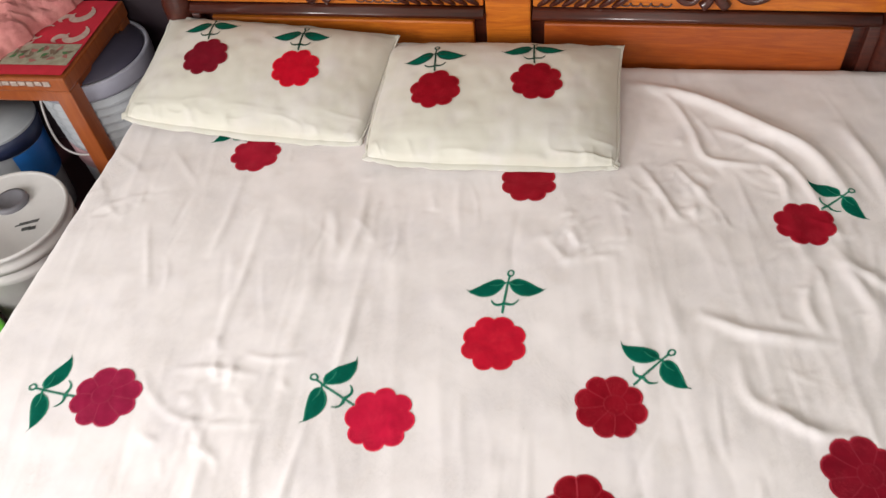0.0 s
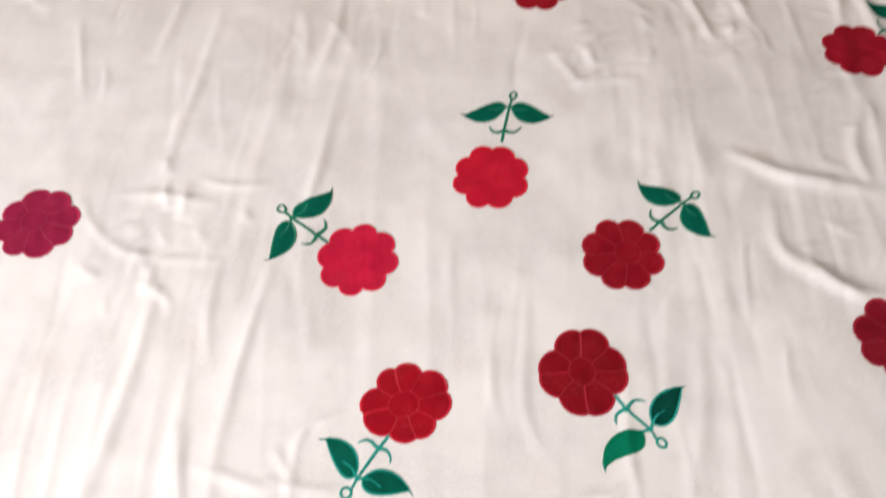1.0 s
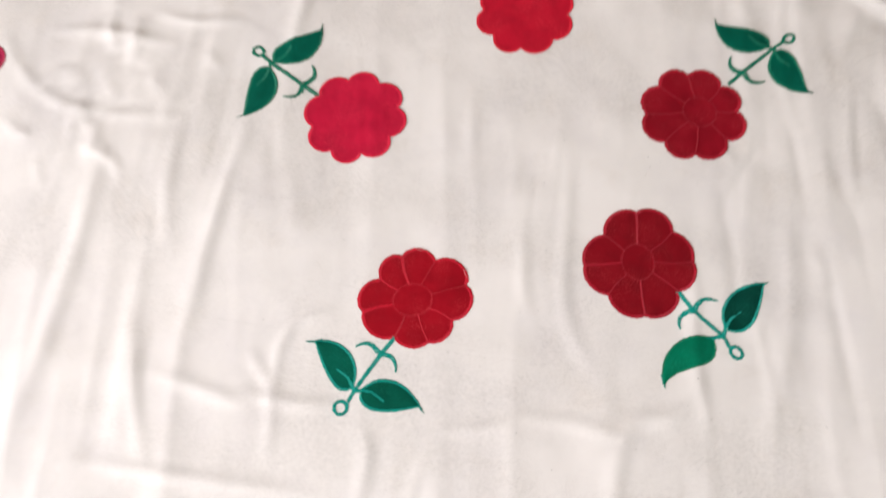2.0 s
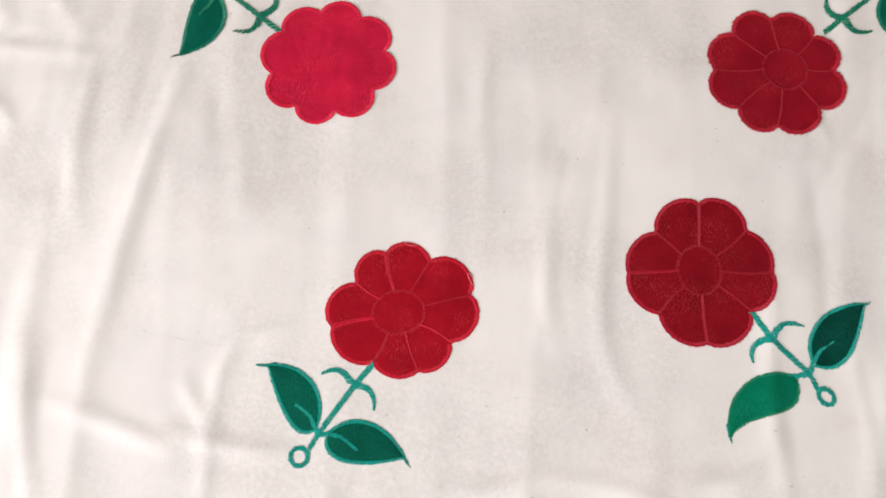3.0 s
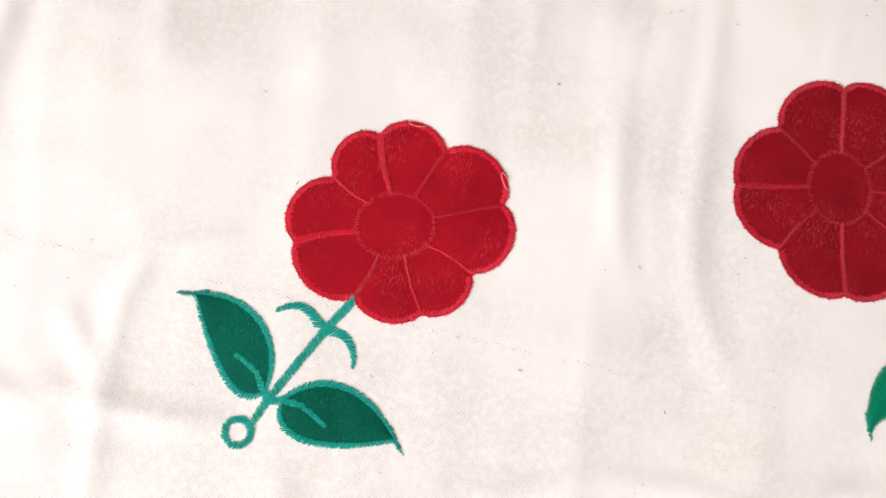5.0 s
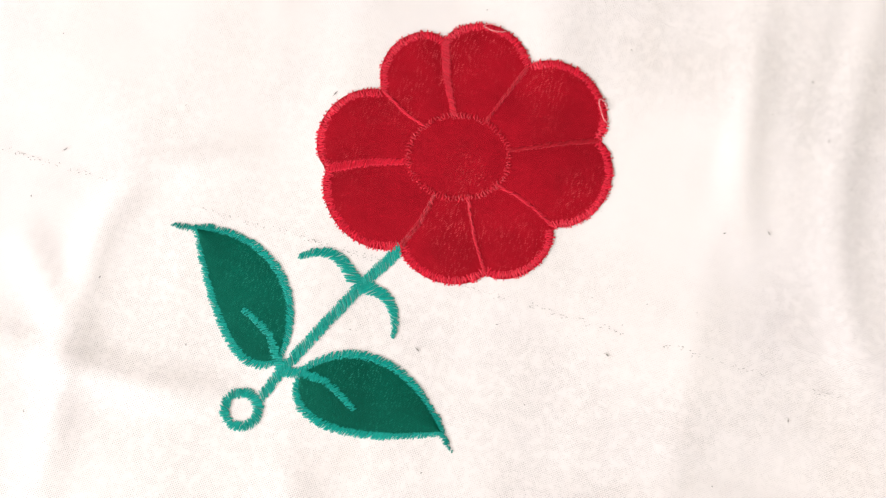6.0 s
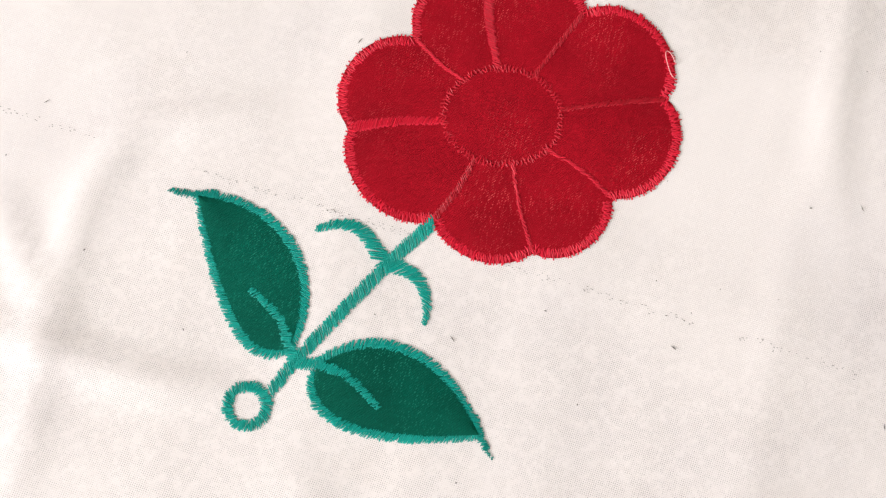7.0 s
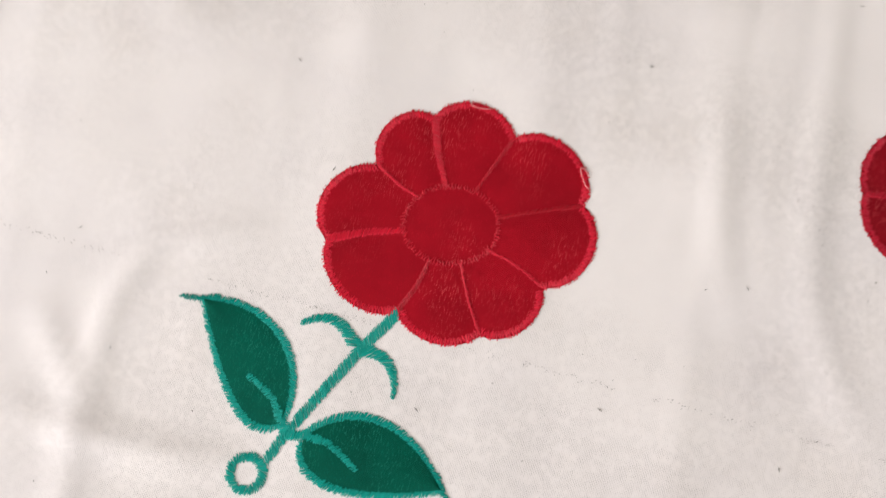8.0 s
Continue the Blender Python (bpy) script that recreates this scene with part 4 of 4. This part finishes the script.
def table_cloth():
    x0, x1, y0, y1 = TX - 0.60, TX - 0.008, TY + 0.010, TY + 0.37
    xs, ys = np.linspace(x0, x1, 60), np.linspace(y0, y1, 40)
    top = lambda x, y: TZ + 0.003 + 0.003 * vnoise(np.asarray(x) * 20, np.asarray(y) * 20, 21)
    v, f = cloth_grid("cloth", xs, ys, lambda a, b: np.stack([a, b, top(a, b)], -1), CLOTH_RED, 0)
    cloth = tagged(from_arrays("table_cloth", v, f, CLOTH_RED), "red cloth with cream scrolls and a pale floral panel", "tablecloth")

    def flat(name, path, wide, material, lift, least=0.2):
        p, t, u = resample(path, 0.004)
        nrm = np.stack([-t[:, 1], t[:, 0]], 1)
        w = (wide * np.clip(np.sin(np.pi * np.clip(u, 0.06, 0.97)), least, 1))[:, None]
        a, b = p + nrm * w, p - nrm * w
        q = np.concatenate([np.c_[a, top(*a.T) + lift], np.c_[b, top(*b.T) + lift]])
        n = len(p)
        from_arrays(name, q, [(i, i + 1, n + i + 1, n + i) for i in range(n - 1)], material, cloth)

    panel = np.linspace(x0 + 0.02, x1 - 0.004, 30)
    mid = y0 + 0.090
    flat("printed_panel", np.stack([panel, np.full(30, mid)], 1), 0.050, CLOTH_PANEL, 0.002, 0.97)
    rnd = random.Random(5)
    for k in range(64):
        cx, cy = x1 - 0.03 - 0.0075 * k, mid + rnd.uniform(-0.022, 0.022)
        a = rnd.uniform(0, 6.28)
        flat("printed_flower", [(cx, cy), (cx + 0.012 * math.cos(a), cy + 0.012 * math.sin(a)), (cx + 0.024 * math.cos(a + 0.5), cy + 0.024 * math.sin(a + 0.5))], 0.007, (CLOTH_ROSE, CLOTH_PANEL_DARK, CLOTH_GREEN, CLOTH_ROSE, CLOTH_PANEL_DARK)[k % 5], 0.0032)
    for row, cy in enumerate((y0 + 0.185, y0 + 0.285)):
        for k in range(6):
            cx = x1 - 0.06 - 0.10 * k - 0.03 * row
            a = np.linspace(0, 4.6, 26)
            r = 0.046 * (1 - a / 6.2)
            flip = 1 if k % 2 else -1
            flat("printed_scroll", np.stack([cx + r * np.cos(a * flip + 1.0), cy + r * np.sin(a * flip + 1.0)], 1), 0.0145, CLOTH_PRINT, 0.002)
            flat("printed_scroll", np.stack([cx - 0.03 + 0.6 * r * np.cos(-a * flip), cy - 0.03 + 0.6 * r * np.sin(-a * flip)], 1), 0.011, CLOTH_PRINT, 0.002)


table_cloth()


def pink_towel():
    x0, x1, y0, y1 = TX - 0.52, TX - 0.115, TY + 0.06, TY + 0.37
    xs, ys = np.linspace(-1, 1, 90), np.linspace(-1, 1, 70)

    def lay(u, v):
        x = (x0 + x1) / 2 + (x1 - x0) / 2 * u - 0.06 * (1 - v) * (u > -2) * 0.9
        y = (y0 + y1) / 2 + (y1 - y0) / 2 * v
        e = np.clip((1 - np.abs(u) ** 4) * (1 - np.abs(v) ** 4), 0, 1) ** 0.4
        n = vnoise((u - v) * 3.4, (u + v) * 1.3, 31)
        z = TZ + 0.006 + e * (0.035 + 0.045 * (1 - np.abs(2 * n - 1)) ** 1.5 + 0.014 * vnoise((u - v) * 7, (u + v) * 4, 32) + 0.010 * np.clip(vnoise(u * 17, v * 15, 33) * 2 - 0.9, 0, 1))
        return np.stack([x + 0.02 * (vnoise(v * 6, u * 3, 34) - 0.5), y, z], -1)

    v, f = cloth_grid("towel", xs, ys, lay, CLOTH_PINK, 0)
    tagged(from_arrays("towel", v, f, CLOTH_PINK), "crumpled pink towel lying on the red cloth", "towel")


pink_towel()


def ribbed_drum(x, y, r, high):
    drum = tagged(new("plastic_drum"), "pale ribbed plastic drum under the side table", "drum")
    drum.location = (x, y, 0)
    prof = [(0.0, 0.0), (r * 0.86, 0.0), (r * 0.88, 0.012), (r * 0.90, 0.16), (r * 0.92, high - 0.235)]
    n = 6
    for k in range(n):  # overlapping ribs with an undercut below each
        z0, rr = high - 0.232 + 0.029 * k, r * (0.92 + 0.008 * k)
        prof += [(rr - 0.006, z0), (rr + 0.004, z0 + 0.003), (rr + 0.004, z0 + 0.010), (rr - 0.003, z0 + 0.028)]
    prof += [(r * 0.965, high - 0.058), (r * 0.90, high - 0.050), (0.0, high - 0.050)]
    part("drum_body", lathe(prof, 72), PLASTIC_PALE_BLUE, drum)
    # collar and lid are coloured darker for the shade under the table
    part("drum_collar", lathe([(r * 0.905, high - 0.054), (r * 0.975, high - 0.054), (r, high - 0.045), (r, high - 0.004), (r * 0.99, high), (r - 0.012, high), (r - 0.014, high - 0.012), (r * 0.905, high - 0.014)], 72), PLASTIC_LILAC_SHADED, drum, "smooth collar, shaded grey-lilac", True)
    part("base_band", lathe([(r * 0.90, 0.175), (r * 0.925, 0.18), (r * 0.94, 0.245), (r * 0.90, 0.252)]), PLASTIC_PINK, drum, "faded pink base band", True)
    part("drum_lid", lathe([(0.0, high + 0.012), (r * 0.55, high + 0.012), (r * 0.6, high + 0.004), (r * 0.90, high + 0.002), (r * 0.91, high - 0.004)]), PLASTIC_VIOLET_SHADED, drum, "lid, shaded dark violet", True)
    pts = [(-0.055, -0.180, 0.478), (-0.060, -0.190, 0.468), (-0.076, -0.190, 0.418), (-0.087, -0.190, 0.355), (-0.082, -0.190, 0.294), (-0.045, -0.190, 0.265), (0.0, -0.178, 0.255)]
    part("wire_handle", tube(pts, 0.003, 8, 8), PLASTIC_WHITE, drum, "white wire handle", True)


ribbed_drum(-1.285, 0.835, 0.178, 0.49)


def lidded_tub(x, y, r, high):
    tub = tagged(new("storage_tub"), "round white plastic tub with a white lid on the floor", "storage tub")
    tub.location = (x, y, 0)
    part("tub_body", lathe([(0, 0), (r * 0.84, 0), (r * 0.86, 0.01), (r * 0.93, high - 0.10), (r * 0.96, high - 0.095), (r * 0.96, high - 0.075), (r * 0.94, high - 0.07), (r * 0.945, high - 0.03)]), PLASTIC_WHITE, tub, "", True)
    lid = part("lid", lathe([(r * 0.95, high - 0.052), (r * 0.985, high - 0.052), (r * 0.99, high - 0.034), (r * 0.97, high - 0.030), (r * 0.975, high - 0.012), (r, high - 0.008), (r, high), (r * 0.975, high + 0.004), (r * 0.95, high), (r * 0.93, high - 0.004), (0, high - 0.003)]), PLASTIC_WHITE, tub, "white lid with a raised rim", True)
    part("lid_cap", lathe([(0.0, high + 0.004), (0.030, high + 0.004), (0.034, high + 0.010), (0.044, high + 0.010), (0.047, high + 0.004), (0.047, high - 0.003)], 40, None, (0.0, 0.055)), PLASTIC_GREY, lid, "grey round cap", True)
    for k, (dx, dy, w, h) in enumerate(((0.090, -0.010, 0.026, 0.0022), (0.086, -0.018, 0.030, 0.0022), (0.094, -0.036, 0.012, 0.006), (0.110, -0.032, 0.009, 0.006))):
        bm = box(-w, w, -h, h, 0, 0.0008, 0)
        bmesh.ops.transform(bm, matrix=pose(dx, dy, high - 0.0030, 0, 0, 24), verts=bm.verts)
        part("print_bar", bm, INK, lid, "faint dark print")


lidded_tub(-1.395, 0.352, 0.178, 0.30)


def bucket(x, y, r, high):
    pail = tagged(new("bucket"), "pale lidded plastic bucket with navy band and blue label", "bucket")
    pail.location = (x, y, 0)
    part("pail", lathe([(0, 0), (r * 0.74, 0), (r * 0.76, 0.01), (r * 0.93, high - 0.02), (r * 0.98, high - 0.015), (r, high - 0.004), (r * 0.985, high), (r * 0.95, high - 0.004), (r * 0.72, 0.012), (0, 0.012)]), PLASTIC_PALE_BLUE, pail, "", True)
    part("bucket_lid", lathe([(0.0, high + 0.006), (r * 0.80, high + 0.006), (r * 0.84, high - 0.002), (r * 0.97, high + 0.001), (r * 0.975, high - 0.003)]), PLASTIC_PALE_BLUE, pail, "pale blue lid", True)
    part("rim_band", lathe([(r * 0.905, high - 0.065), (r * 0.96, high - 0.065), (r * 1.01, high - 0.014), (r * 0.955, high - 0.012)]), PLASTIC_NAVY, pail, "navy band", True)
    bm = bmesh.new()
    cols = []
    for k in range(16):
        a = radians(-46 + 84 * k / 15)
        cols.append([bm.verts.new((rr * math.cos(a), rr * math.sin(a), z)) for rr, z in ((r * 0.875, 0.15), (r * 0.94, high - 0.069))])
    for a, b in zip(cols, cols[1:]):
        bm.faces.new((a[0], b[0], b[1], a[1]))
    part("blue_label", bm, PLASTIC_BLUE, pail, "blue label", True)


bucket(-1.585, 0.675, 0.128, 0.36)


def basin(x, y, r, high):
    bowl = tagged(new("basin"), "bright green plastic basin on the floor beside the bed", "basin")
    bowl.location = (x, y, 0)
    part("bowl", lathe([(0, 0), (r * 0.7, 0), (r * 0.74, 0.008), (r * 0.92, high - 0.012), (r * 0.90, high - 0.012), (r * 0.70, 0.012), (0, 0.012)]), PLASTIC_GREEN, bowl, "", True)
    part("rim", lathe([(r * 0.91, high - 0.012), (r * 0.99, high - 0.014), (r, high - 0.006), (r * 0.985, high), (r * 0.92, high), (r * 0.91, high - 0.012)]), PLASTIC_GREEN, bowl, "rolled rim", True)


basin(-1.47, -0.035, 0.20, 0.14)


# ---- lint and pulled threads on the sheet ----
def flecks(name, places, label):
    verts, faces = [], []
    for x, y, a, l, w in places:
        d, s = np.array((math.cos(a), math.sin(a))) * l / 2, np.array((-math.sin(a), math.cos(a))) * w / 2
        q = np.array([(x, y) + d, (x, y) + s, (x, y) - d, (x, y) - s])
        z = on_sheet(q[:, 0], q[:, 1]) + 0.0003
        k = len(verts)
        verts += [*np.c_[q, z], np.r_[x, y, z.mean() + w * 0.5]]
        faces += [(k + i, k + (i + 1) % 4, k + 4) for i in range(4)]
    return tagged(from_arrays(name, verts, faces, LINT), label, "lint", kind="stuff")


rl = random.Random(11)
flecks("lint", [(rl.gauss(-0.02, 0.28), rl.gauss(-0.42, 0.2), rl.uniform(0, 6.3), rl.choice((0.0006, 0.0008, 0.0012, 0.003)), rl.uniform(0.0002, 0.0006)) for _ in range(200)], "tiny grey specks of lint on the white bedsheet")
pulled = []
for k in range(420):
    s = rl.random()
    if vnoise(np.array([s * 30]), np.array([0.0]), 41)[0] > 0.35:
        pulled.append((-0.30 + 0.50 * s, -0.5158 + 0.0110 * s + rl.gauss(0, 0.0007), 0.03, rl.uniform(0.0004, 0.0011), 0.00022))
flecks("pulled_thread", pulled, "thin line of pulled threads across the bedsheet")


def loose_threads():
    """Short curls of pale red thread that stand off the petal rims."""
    x, y, turn = -0.0705, -0.4572, radians(-202.6)
    rt = random.Random(3)
    for a, r in ((-121, 63.5), (-62, 59.0)):
        pts = []
        for k in range(7):
            b, q = radians(a + 5.0 * math.sin(k * 0.75)), r - 1.2 + 1.6 * math.cos(k * 0.75) + rt.uniform(-0.2, 0.2)
            lx, ly = q * math.cos(b) / 1000, q * math.sin(b) / 1000
            px, py = x + math.cos(turn) * lx - math.sin(turn) * ly, y + math.sin(turn) * lx + math.cos(turn) * ly
            pts.append((px, py, float(on_sheet(np.array(px), np.array(py))) + 0.0010 + 0.0004 * math.sin(k * 0.6)))
        part("loose_thread", tube(pts, 0.00016, 5, 4), THREAD_PALE, bed_sheet, "pale pink loose thread", True)


loose_threads()
